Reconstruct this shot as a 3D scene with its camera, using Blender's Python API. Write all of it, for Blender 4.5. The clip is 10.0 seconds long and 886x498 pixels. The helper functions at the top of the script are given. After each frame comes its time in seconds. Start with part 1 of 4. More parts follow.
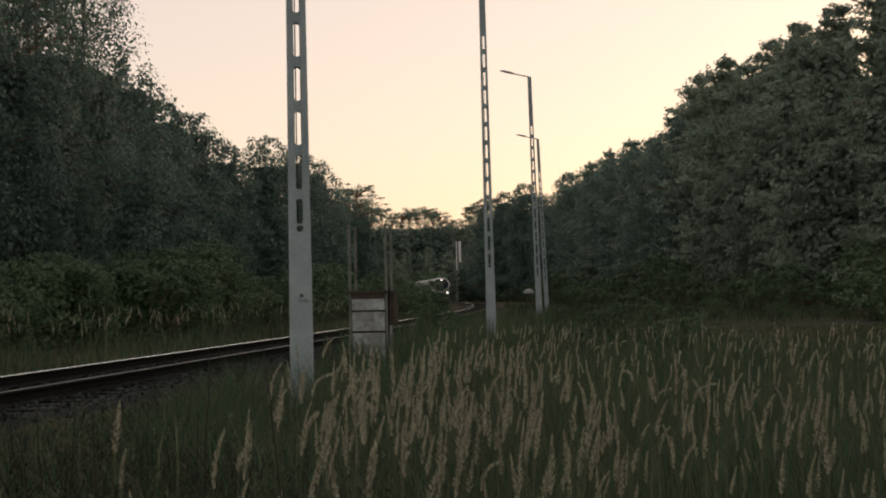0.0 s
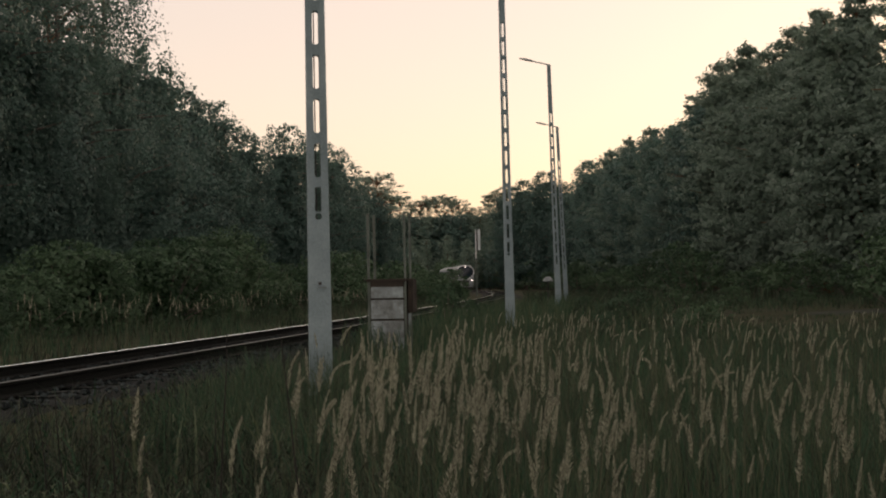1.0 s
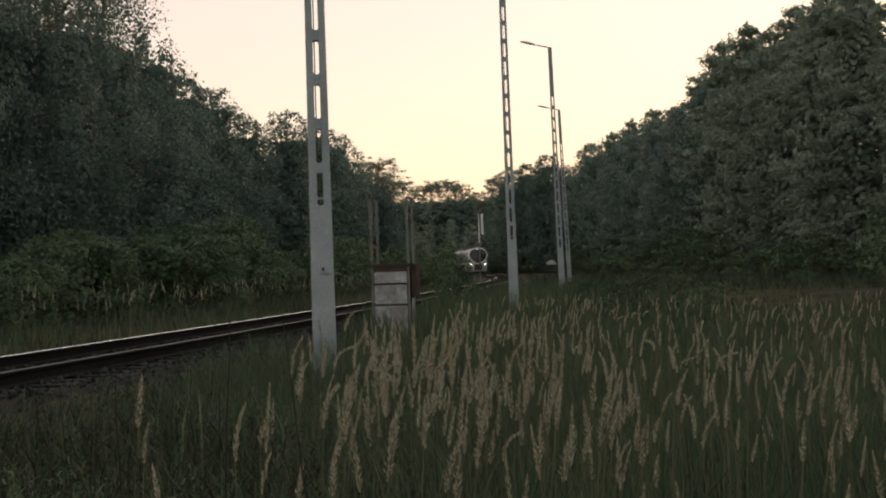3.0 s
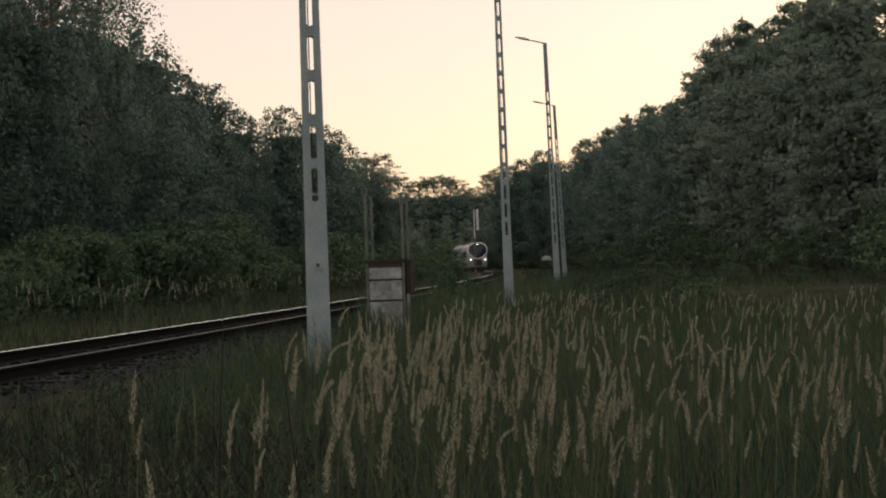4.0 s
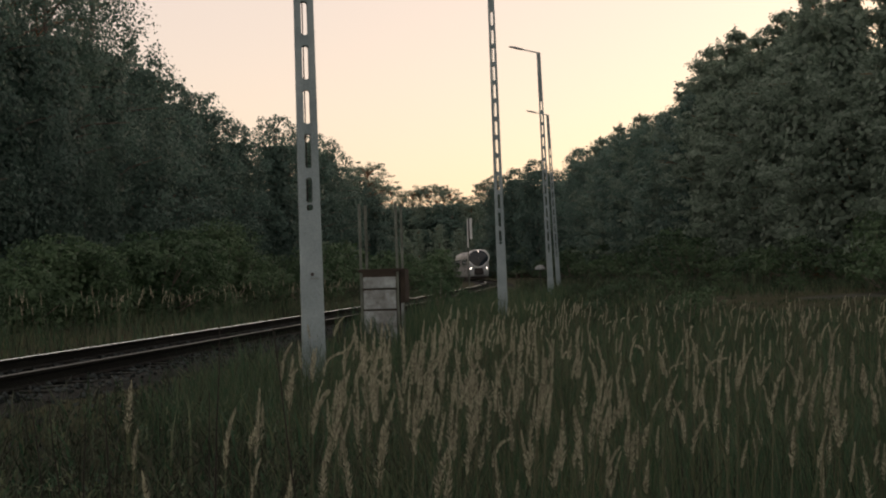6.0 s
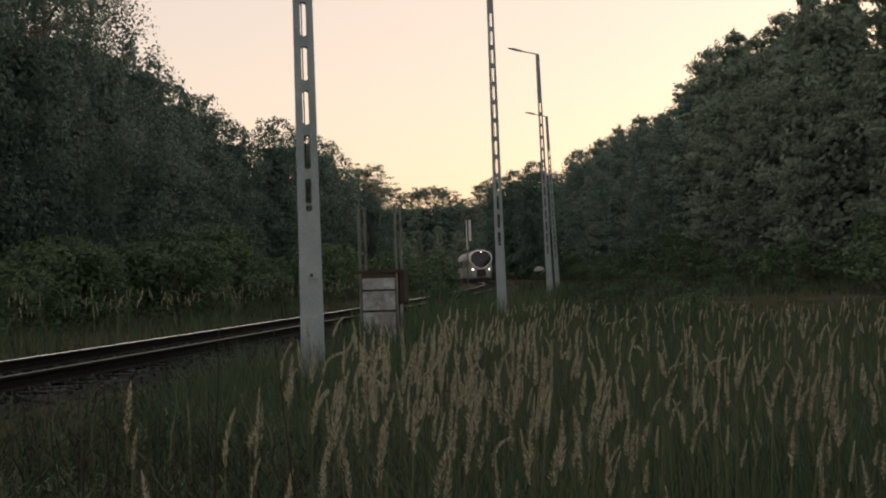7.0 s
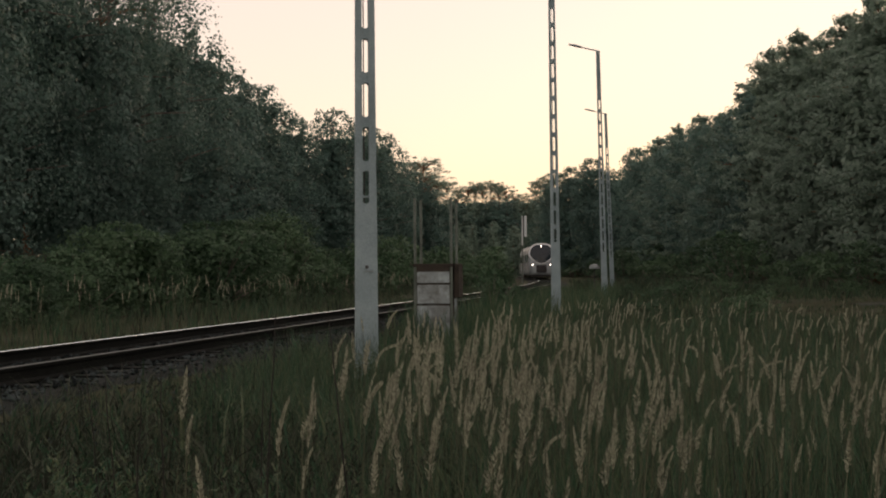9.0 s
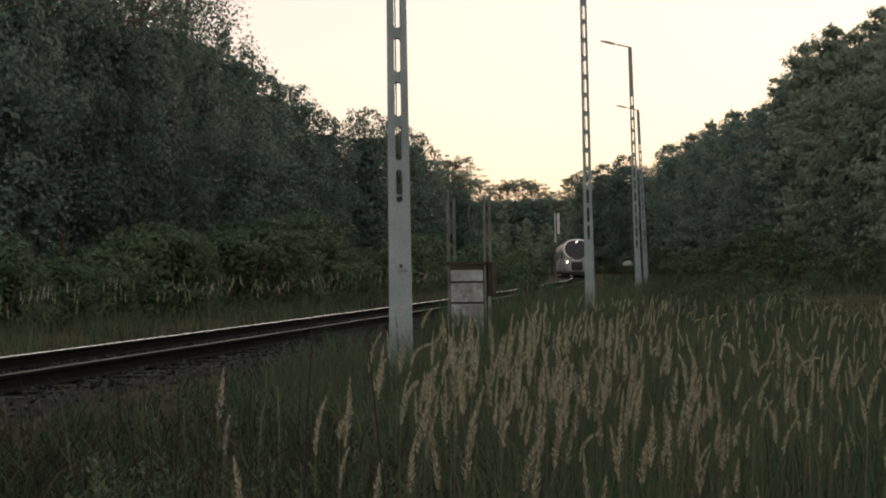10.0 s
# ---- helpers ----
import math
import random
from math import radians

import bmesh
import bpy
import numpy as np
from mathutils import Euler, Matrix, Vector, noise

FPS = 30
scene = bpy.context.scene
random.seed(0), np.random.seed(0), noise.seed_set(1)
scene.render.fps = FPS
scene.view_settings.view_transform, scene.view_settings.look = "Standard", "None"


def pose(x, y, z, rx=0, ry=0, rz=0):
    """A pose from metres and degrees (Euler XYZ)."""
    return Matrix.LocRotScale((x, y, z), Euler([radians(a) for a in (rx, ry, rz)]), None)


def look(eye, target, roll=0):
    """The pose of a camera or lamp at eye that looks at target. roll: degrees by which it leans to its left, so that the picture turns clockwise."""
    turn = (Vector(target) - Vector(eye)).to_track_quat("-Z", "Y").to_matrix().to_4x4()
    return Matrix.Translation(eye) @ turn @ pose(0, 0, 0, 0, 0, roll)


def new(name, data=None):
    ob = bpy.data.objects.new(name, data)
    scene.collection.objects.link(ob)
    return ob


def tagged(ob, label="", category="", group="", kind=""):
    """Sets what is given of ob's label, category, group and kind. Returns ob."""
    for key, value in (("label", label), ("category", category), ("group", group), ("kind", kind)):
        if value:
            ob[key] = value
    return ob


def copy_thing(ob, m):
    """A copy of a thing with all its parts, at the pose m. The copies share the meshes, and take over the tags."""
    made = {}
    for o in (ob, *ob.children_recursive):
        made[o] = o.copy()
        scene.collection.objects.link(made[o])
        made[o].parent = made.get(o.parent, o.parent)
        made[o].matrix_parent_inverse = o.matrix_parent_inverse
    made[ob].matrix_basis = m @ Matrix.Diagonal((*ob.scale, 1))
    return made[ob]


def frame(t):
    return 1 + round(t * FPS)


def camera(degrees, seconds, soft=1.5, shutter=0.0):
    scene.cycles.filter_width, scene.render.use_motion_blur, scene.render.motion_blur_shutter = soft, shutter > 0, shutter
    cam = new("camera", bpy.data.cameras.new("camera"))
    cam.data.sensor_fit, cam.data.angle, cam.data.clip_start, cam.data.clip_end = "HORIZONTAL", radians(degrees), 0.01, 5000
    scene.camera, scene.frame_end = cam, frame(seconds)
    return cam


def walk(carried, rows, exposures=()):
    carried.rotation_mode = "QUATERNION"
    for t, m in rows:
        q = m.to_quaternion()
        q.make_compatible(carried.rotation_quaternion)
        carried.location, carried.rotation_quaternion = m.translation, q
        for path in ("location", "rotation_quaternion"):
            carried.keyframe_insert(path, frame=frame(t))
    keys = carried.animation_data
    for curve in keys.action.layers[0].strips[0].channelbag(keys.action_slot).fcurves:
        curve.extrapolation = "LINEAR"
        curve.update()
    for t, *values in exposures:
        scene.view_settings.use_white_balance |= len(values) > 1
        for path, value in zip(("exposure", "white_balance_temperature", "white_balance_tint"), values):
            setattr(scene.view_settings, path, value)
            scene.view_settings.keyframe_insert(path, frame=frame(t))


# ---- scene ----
EXPO, SKY, HAZE, LAMP = 1.11, 0.036, 0.29, 3.0
WARMTH, TINT = 7300, 24
NOSE = (235.3, 8.31, 0.0)
CAM_Z = 1.6
# seconds; turn, tilt, lean in degrees; the small sway across and up in metres
VIEW = [
    (0, -0.000, 2.005, -1.200, 0.000, 0.000),
    (0.5, 0.135, 1.601, -1.257, 0.006, -0.004),
    (1, 0.825, 1.514, -1.141, 0.010, -0.000),
    (1.5, 0.989, 1.545, -1.214, 0.014, -0.007),
    (2, 1.077, 1.404, -1.142, 0.016, 0.003),
    (2.5, 1.148, 1.105, -1.683, 0.015, -0.006),
    (4, 0.794, 0.678, -1.849, 0.026, -0.002),
    (4.5, 0.632, 0.638, -1.930, 0.024, -0.007),
    (5, 0.621, 0.582, -1.897, 0.026, -0.002),
    (5.5, 0.543, 0.881, -1.861, 0.017, 0.004),
    (7, 0.454, 1.131, -1.861, 0.009, -0.010),
    (7.5, 0.340, 1.069, -1.881, 0.007, -0.007),
    (8, 0.425, 1.069, -1.232, 0.006, -0.013),
    (8.5, 1.673, 0.994, -0.479, -0.004, -0.014),
    (9, 2.781, 0.943, -0.413, 0.001, -0.010),
    (9.5, 3.077, 0.860, -0.472, -0.007, -0.009),
    (10, 4.170, 0.880, -0.849, -0.009, -0.006),
]


def view_pose(turn, tilt, lean, dx, dz):
    return pose(dx, 0, CAM_Z + dz, 90 + tilt, 0, turn) @ pose(0, 0, 0, 0, 0, lean)


cam = camera(36.2, 10.0, soft=2.0)
walk(cam, [(row[0], view_pose(*row[1:])) for row in VIEW],
     exposures=[(t, EXPO + e, WARMTH, TINT) for t, e in ((0, 0.0), (0.5, 0.08), (1, 0.05), (1.5, -0.02), (2.5, 0.2), (4.5, 0.07), (5, 0.11), (5.5, -0.02), (7, -0.02), (8, 0.13), (9, 0.17), (9.5, 0.18), (10, 0.31))])

# ---- world and sun: just before sunset, the sun low behind the right-hand pines ----
SUN_EL, SUN_AZ = 6, 33
world = bpy.data.worlds.new("evening_sky")
scene.world = world
world.use_nodes = True
wn = world.node_tree
bg = wn.nodes["Background"]
sky = wn.nodes.new("ShaderNodeTexSky")
sky.sky_type = "NISHITA"
sky.sun_disc = False
sky.sun_elevation = radians(SUN_EL)
sky.sun_rotation = radians(SUN_AZ)
sky.air_density, sky.dust_density, sky.ozone_density = 1.2, 1.0, 1.6
wn.links.new(sky.outputs[0], bg.inputs[0])
bg.inputs[1].default_value = SKY
# thin evening haze: an even, faintly warm veil over the whole sky
veil, both = wn.nodes.new("ShaderNodeBackground"), wn.nodes.new("ShaderNodeAddShader")
veil.inputs[0].default_value = (1.0, 0.872, 0.77, 1)
veil.inputs[1].default_value = HAZE
wn.links.new(bg.outputs[0], both.inputs[0])
wn.links.new(veil.outputs[0], both.inputs[1])
wn.links.new(both.outputs[0], wn.nodes["World Output"].inputs[0])

sun = new("sun", bpy.data.lights.new("sun", "SUN"))
sun.data.energy, sun.data.angle, sun.data.color = 0.3, radians(6), (1.0, 0.78, 0.58)
sd = Vector((math.sin(radians(SUN_AZ)), math.cos(radians(SUN_AZ)), math.tan(radians(SUN_EL))))
sun.matrix_world = look(sd * 100, (0, 0, 0))


# ---- materials ----
def mat(name, a, b, rough=0.8, metal=0.0, scale=6.0, fine=40.0, bump=0.2, island=0.0, spread=(0.35, 0.65),
        obj=0.0, spec=0.5, glow=0.0, trans=0.0, c=None):
    """Two colours mixed by noise at two scales, with a fine relief."""
    m = bpy.data.materials.new(name)
    m.use_nodes = True
    n, l = m.node_tree.nodes, m.node_tree.links
    bs = n["Principled BSDF"]
    co = n.new("ShaderNodeTexCoord")
    big, small = n.new("ShaderNodeTexNoise"), n.new("ShaderNodeTexNoise")
    big.inputs["Scale"].default_value, small.inputs["Scale"].default_value = scale, fine
    big.inputs["Detail"].default_value, small.inputs["Detail"].default_value = 5, 3
    l.new(co.outputs["Object"], big.inputs["Vector"])
    l.new(co.outputs["Object"], small.inputs["Vector"])
    add = n.new("ShaderNodeMath")
    add.operation = "MULTIPLY_ADD"
    add.inputs[1].default_value = 0.35
    l.new(small.outputs["Fac"], add.inputs[0])
    half = n.new("ShaderNodeMath")
    half.operation = "MULTIPLY"
    half.inputs[1].default_value = 0.65
    l.new(big.outputs["Fac"], half.inputs[0])
    l.new(half.outputs[0], add.inputs[2])
    last = add.outputs[0]
    for src, amount in (("island", island), ("object", obj)):
        if not amount:
            continue
        if src == "island":
            r = n.new("ShaderNodeNewGeometry").outputs["Random Per Island"]
        else:
            r = n.new("ShaderNodeObjectInfo").outputs["Random"]
        sub = n.new("ShaderNodeMath")
        sub.operation = "SUBTRACT"
        sub.inputs[1].default_value = 0.5
        l.new(r, sub.inputs[0])
        mul = n.new("ShaderNodeMath")
        mul.operation = "MULTIPLY_ADD"
        mul.inputs[1].default_value = amount
        l.new(sub.outputs[0], mul.inputs[0])
        l.new(last, mul.inputs[2])
        last = mul.outputs[0]
    ramp = n.new("ShaderNodeValToRGB")
    ramp.color_ramp.elements[0].position, ramp.color_ramp.elements[1].position = spread
    ramp.color_ramp.elements[0].color, ramp.color_ramp.elements[1].color = (*a, 1), (*b, 1)
    if c:
        e = ramp.color_ramp.elements.new((spread[0] + spread[1]) / 2)
        e.color = (*c, 1)
    l.new(last, ramp.inputs[0])
    l.new(ramp.outputs[0], bs.inputs["Base Color"])
    bs.inputs["Specular IOR Level"].default_value = spec
    bs.inputs["Roughness"].default_value, bs.inputs["Metallic"].default_value = rough, metal
    if bump:
        bp = n.new("ShaderNodeBump")
        bp.inputs["Strength"].default_value, bp.inputs["Distance"].default_value = bump, 0.02
        l.new(small.outputs["Fac"], bp.inputs["Height"])
        l.new(bp.outputs[0], bs.inputs["Normal"])
    if glow:
        bs.inputs["Emission Color"].default_value = (*b, 1)
        bs.inputs["Emission Strength"].default_value = glow
    if trans:
        out = n["Material Output"]
        tr, mx = n.new("ShaderNodeBsdfTranslucent"), n.new("ShaderNodeMixShader")
        l.new(ramp.outputs[0], tr.inputs["Color"])
        mx.inputs[0].default_value = trans
        l.new(bs.outputs[0], mx.inputs[1])
        l.new(tr.outputs[0], mx.inputs[2])
        l.new(mx.outputs[0], out.inputs["Surface"])
    return m


M_SOIL = mat("soil_and_turf", (0.011, 0.0145, 0.0105), (0.033, 0.042, 0.031), 0.95, scale=0.6, fine=14, bump=0.8, c=(0.033, 0.040, 0.018), spec=0.1)
M_BALLAST = mat("ballast_bed", (0.0058, 0.0082, 0.0080), (0.017, 0.023, 0.022), 0.95, scale=2, fine=30, bump=1.0, spec=0.1)
M_STONE = mat("ballast_stone", (0.0075, 0.0115, 0.0118), (0.041, 0.057, 0.059), 0.9, scale=3, fine=60, island=0.8, spec=0.1)
M_SAND = mat("sandy_path", (0.030, 0.037, 0.031), (0.058, 0.070, 0.060), 0.95, scale=0.8, fine=12, bump=0.5, spec=0.05)
M_SLEEPER = mat("old_sleeper", (0.0078, 0.0103, 0.0098), (0.024, 0.031, 0.029), 0.9, scale=3, fine=35, bump=0.6, obj=0.3, spec=0.1)
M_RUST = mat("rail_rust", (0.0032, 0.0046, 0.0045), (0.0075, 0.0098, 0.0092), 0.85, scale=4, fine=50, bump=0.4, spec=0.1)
M_HEAD = mat("worn_rail_head", (0.66, 0.79, 0.83), (0.74, 0.88, 0.92), 0.2, 1.0, scale=1.5, fine=60, bump=0.03)
M_HEAD2 = mat("dull_rail_head", (0.042, 0.054, 0.052), (0.088, 0.110, 0.106), 0.5, 0.7, scale=1.5, fine=60, bump=0.08)
M_CONCRETE = mat("weathered_concrete", (0.150, 0.220, 0.242), (0.245, 0.335, 0.365), 0.9, scale=2.2, fine=45, bump=0.35)
M_STEEL = mat("galvanised_steel", (0.17, 0.21, 0.225), (0.28, 0.33, 0.35), 0.5, 0.7, scale=5, fine=60, bump=0.1)
M_DARKSTEEL = mat("dark_steel", (0.03, 0.03, 0.032), (0.07, 0.07, 0.07), 0.6, 0.4, scale=6, fine=50, bump=0.1)
M_RUSTSTEEL = mat("rusted_steel", (0.015, 0.0145, 0.012), (0.048, 0.040, 0.031), 0.85, 0.1, scale=5, fine=45, bump=0.4)
M_POST = mat("flaking_grey_steel", (0.075, 0.100, 0.088), (0.155, 0.195, 0.175), 0.8, 0.1, scale=4, fine=40, bump=0.3)
M_PANEL = mat("faded_white_panel", (0.085, 0.095, 0.09), (0.29, 0.375, 0.40), 0.7, scale=2.6, fine=14, bump=0.2)
M_WHITE = mat("white_enamel", (0.46, 0.53, 0.55), (0.62, 0.70, 0.72), 0.45, scale=5, fine=40, bump=0.08)
M_TRAIN = mat("train_grey_paint", (0.102, 0.136, 0.150), (0.145, 0.190, 0.208), 0.4, scale=1.2, fine=20, bump=0.03)
M_RING = mat("train_white_paint", (0.66, 0.74, 0.77), (0.74, 0.83, 0.86), 0.16, scale=1.5, fine=20, bump=0.02)
M_ROOF = mat("train_light_paint", (0.25, 0.30, 0.32), (0.36, 0.42, 0.44), 0.35, 0.0, scale=2, fine=20, bump=0.05)
M_GLASS = mat("dark_train_glass", (0.012, 0.021, 0.030), (0.022, 0.036, 0.050), 0.08, scale=2, fine=10, bump=0.0, spec=0.3)
M_BLACK = mat("train_black", (0.012, 0.012, 0.013), (0.03, 0.03, 0.03), 0.6, scale=3, fine=20, bump=0.05)
M_LAMP = mat("headlight_glow", (1.0, 0.93, 0.8), (1.0, 0.95, 0.85), 0.3, bump=0, glow=LAMP)
M_BARK_P = mat("pine_bark", (0.06, 0.035, 0.022), (0.20, 0.11, 0.06), 0.95, scale=3, fine=18, bump=0.8)
M_BARK_B = mat("grey_bark", (0.05, 0.045, 0.04), (0.22, 0.20, 0.18), 0.95, scale=3, fine=18, bump=0.8)
# needles paler than real ones: the haze over the pines is in this colour
M_PINE = mat("pine_needles", (0.108, 0.175, 0.138), (0.170, 0.255, 0.205), 0.6, scale=0.25, fine=2, bump=0, island=0.25, obj=0.3, trans=0.35, spec=0.4)
M_LEAF = mat("broad_leaves", (0.044, 0.100, 0.087), (0.087, 0.166, 0.142), 0.6, scale=0.25, fine=2, bump=0, island=0.25, obj=0.35, trans=0.35, spec=0.4)
M_SHRUB = mat("shrub_leaves", (0.031, 0.080, 0.043), (0.066, 0.134, 0.070), 0.6, scale=0.5, fine=4, bump=0, island=0.3, obj=0.45, trans=0.35, spec=0.4)
M_BLADE = mat("grass_blades", (0.016, 0.064, 0.032), (0.080, 0.112, 0.062), 0.6, scale=0.35, fine=3, bump=0, island=0.9, trans=0.3, c=(0.034, 0.093, 0.049), spec=0.4)
M_PLUME = mat("dry_grass_plumes", (0.170, 0.182, 0.138), (0.385, 0.408, 0.315), 0.85, scale=0.6, fine=4, bump=0, island=0.5, trans=0.35)
M_STALK = mat("dry_stalks", (0.038, 0.048, 0.029), (0.095, 0.106, 0.068), 0.85, scale=2, fine=6, bump=0, island=0.4, trans=0.1)
M_TANGLE = mat("brown_tangle", (0.024, 0.030, 0.022), (0.069, 0.083, 0.063), 0.85, scale=0.6, fine=4, bump=0, island=0.6, trans=0.25, c=(0.026, 0.066, 0.038), spec=0.1)
M_WEED = mat("dead_weed", (0.006, 0.006, 0.005), (0.018, 0.017, 0.014), 0.9, scale=2, fine=20, bump=0.2)


# ---- mesh helpers ----
def link(name, me, material, parent=None, label=""):
    me.materials.append(material)
    ob = new(name, me)
    if parent is not None:
        ob.parent = parent
    return tagged(ob, label) if label else ob


def part(name, bm, material, parent=None, label="", smooth=False):
    me = bpy.data.meshes.new(name)
    for f in bm.faces:
        f.smooth = smooth
    bm.to_mesh(me)
    bm.free()
    return link(name, me, material, parent, label)


def soup(name, verts, faces, material, parent=None, label=""):
    me = bpy.data.meshes.new(name)
    me.from_pydata(np.asarray(verts).tolist(), [], faces if isinstance(faces, list) else faces.tolist())
    return link(name, me, material, parent, label)


def box(bm, x0, x1, y0, y1, z0, z1, bevel=0.0):
    made = bmesh.ops.create_cube(bm, size=1.0, matrix=Matrix.LocRotScale(
        ((x0 + x1) / 2, (y0 + y1) / 2, (z0 + z1) / 2), None, (x1 - x0, y1 - y0, z1 - z0)))
    if bevel:
        edges = list({e for v in made["verts"] for e in v.link_edges})
        bmesh.ops.bevel(bm, geom=edges, offset=bevel, segments=2, affect="EDGES")


def tube(bm, p0, p1, r0, r1, sides=8, caps=True):
    p0, p1 = Vector(p0), Vector(p1)
    q = (p1 - p0).to_track_quat("Z", "Y").to_matrix()
    rings = []
    for p, r in ((p0, r0), (p1, r1)):
        rings.append([bm.verts.new(p + q @ Vector((r * math.cos(6.2832 * k / sides), r * math.sin(6.2832 * k / sides), 0))) for k in range(sides)])
    for k in range(sides):
        bm.faces.new((rings[0][k], rings[0][(k + 1) % sides], rings[1][(k + 1) % sides], rings[1][k]))
    if caps:
        bm.faces.new(rings[0][::-1])
        bm.faces.new(rings[1])


def loft(bm, rings, closed=True):
    """Skin between rings of equal length; ends capped."""
    vs = [[bm.verts.new(p) for p in r] for r in rings]
    n = len(vs[0])
    for a, b in zip(vs, vs[1:]):
        for k in range(n):
            bm.faces.new((a[k], a[(k + 1) % n], b[(k + 1) % n], b[k]))
    if closed:
        bm.faces.new(vs[0][::-1])
        bm.faces.new(vs[-1])
    return vs


def empty(name, m=None):
    ob = new(name)
    ob.empty_display_size = 0.3
    if m is not None:
        ob.matrix_basis = m
    return ob


# ---- the railway line: a long left-hand bend ----
RAIL_Z = 0.66
COEF = (-5.2831e-07, -3.3559e-04, 0.13845, -7.5684)


def cx(y):
    return ((COEF[0] * y + COEF[1]) * y + COEF[2]) * y + COEF[3]


def slope(y):
    return (3 * COEF[0] * y + 2 * COEF[1]) * y + COEF[2]


def height(x, y):
    """The lie of the land: a low embankment along the line, a flat meadow beside it."""
    yy = min(max(y, -40.0), 330.0)
    s = (x - cx(yy)) / math.sqrt(1 + slope(yy) ** 2)
    a = abs(s)
    rough = 0.05 * noise.noise((x * 0.25, y * 0.25, 0)) + 0.02 * noise.noise((x * 1.3, y * 1.3, 4))
    up = min(max((y - 28) / 30, 0), 1)
    low = 0.42 * up * up * (3 - 2 * up) if s > 0 else 0.18
    if a < 1.75:
        z = RAIL_Z - 0.21
    elif a < 3.3:
        z = RAIL_Z - 0.21 - (a - 1.75) / 1.55 * 0.27 + rough * (a - 1.75) / 1.55
    else:
        k = min((a - 3.3) / 4.5, 1)
        z = (RAIL_Z - 0.48) * (1 - k) + low * k + rough
    if s > 14:
        z += min((s - 14) * 0.02, 0.5)
    return z


def make_ground():
    def steps(bands):
        out = []
        for a, b, d in bands:
            out += list(np.arange(a, b, d))
        return out
    xs = steps([(-3000, -600, 600), (-600, -120, 80), (-120, -40, 10), (-40, -22, 2), (-22, 14, 0.5), (14, 40, 2), (40, 120, 10), (120, 600, 80), (600, 3001, 600)])
    ys = steps([(-3000, -600, 600), (-600, -60, 90), (-60, -6, 6), (-6, 60, 0.75), (60, 140, 2), (140, 330, 5), (330, 600, 45), (600, 3001, 600)])
    nx, ny = len(xs), len(ys)
    verts = [(x, y, height(x, y)) for y in ys for x in xs]
    faces = [(j * nx + i, j * nx + i + 1, (j + 1) * nx + i + 1, (j + 1) * nx + i) for j in range(ny - 1) for i in range(nx - 1)]
    ob = soup("ground", verts, faces, M_SOIL)
    for p in ob.data.polygons:
        p.use_smooth = True
    tagged(ob, "dark turf and bare soil of a railway verge", "ground", kind="structure")


make_ground()


def path_mid(x):
    return 47 + 1.2 * math.sin(x * 0.2) + (x - 8) * 0.15


def make_path():
    ys = np.linspace(12.0, 34, 36)
    verts, faces = [], []
    for i, x in enumerate(ys):
        mid = path_mid(x)
        for k in range(5):
            y = mid + (k - 2) * 0.8 * (1 + 0.2 * noise.noise((x, k, 0)))
            verts.append((x, y, height(x, y) + 0.03 - 0.035 * (k in (0, 4))))
    for i in range(len(ys) - 1):
        for k in range(4):
            faces.append((i * 5 + k, i * 5 + k + 1, i * 5 + k + 6, i * 5 + k + 5))
    tagged(soup("dirt_path", verts, faces, M_SAND), "pale sandy dirt path across the meadow", "path", kind="structure")


make_path()

Y0, Y1 = -14.0, 330.0


def line_at(y, off, z):
    t = Vector((slope(y), 1, 0)).normalized()
    return Vector((cx(y), y, 0)) + Vector((t.y, -t.x, 0)) * off + Vector((0, 0, z))


def rail_profile(worn):
    foot = [(-0.075, 0), (0.075, 0), (0.075, 0.012), (0.012, 0.035), (0.009, 0.12), (0.034, 0.135), (0.034, 0.160)]
    body = foot + [(-a, b) for a, b in foot[2:]][::-1]
    crown = [(0.0355, 0.172 - worn - 0.004), (0.0355, 0.171 - worn)]
    for k in range(1, 7):
        q = k / 6 * math.pi / 2
        crown.append((0.0355 - 0.010 * (1 - math.cos(q)), 0.171 - worn + worn * math.sin(q)))
    crown += [(0.010, 0.172)]
    return body, crown + [(-a, b) for a, b in crown][::-1]


def make_rail(side, head_mat, worn, label, track):
    off = side * 0.7535
    body, head = rail_profile(worn)
    ys = list(np.arange(Y0, 60, 1.0)) + list(np.arange(60, Y1, 3.0))
    bm = bmesh.new()
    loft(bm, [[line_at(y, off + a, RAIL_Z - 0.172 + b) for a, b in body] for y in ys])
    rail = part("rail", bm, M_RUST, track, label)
    bm = bmesh.new()
    loft(bm, [[line_at(y, off + a, RAIL_Z - 0.172 + b + 0.002) for a, b in head] for y in ys])
    part("rail_head", bm, head_mat, rail, "", True)


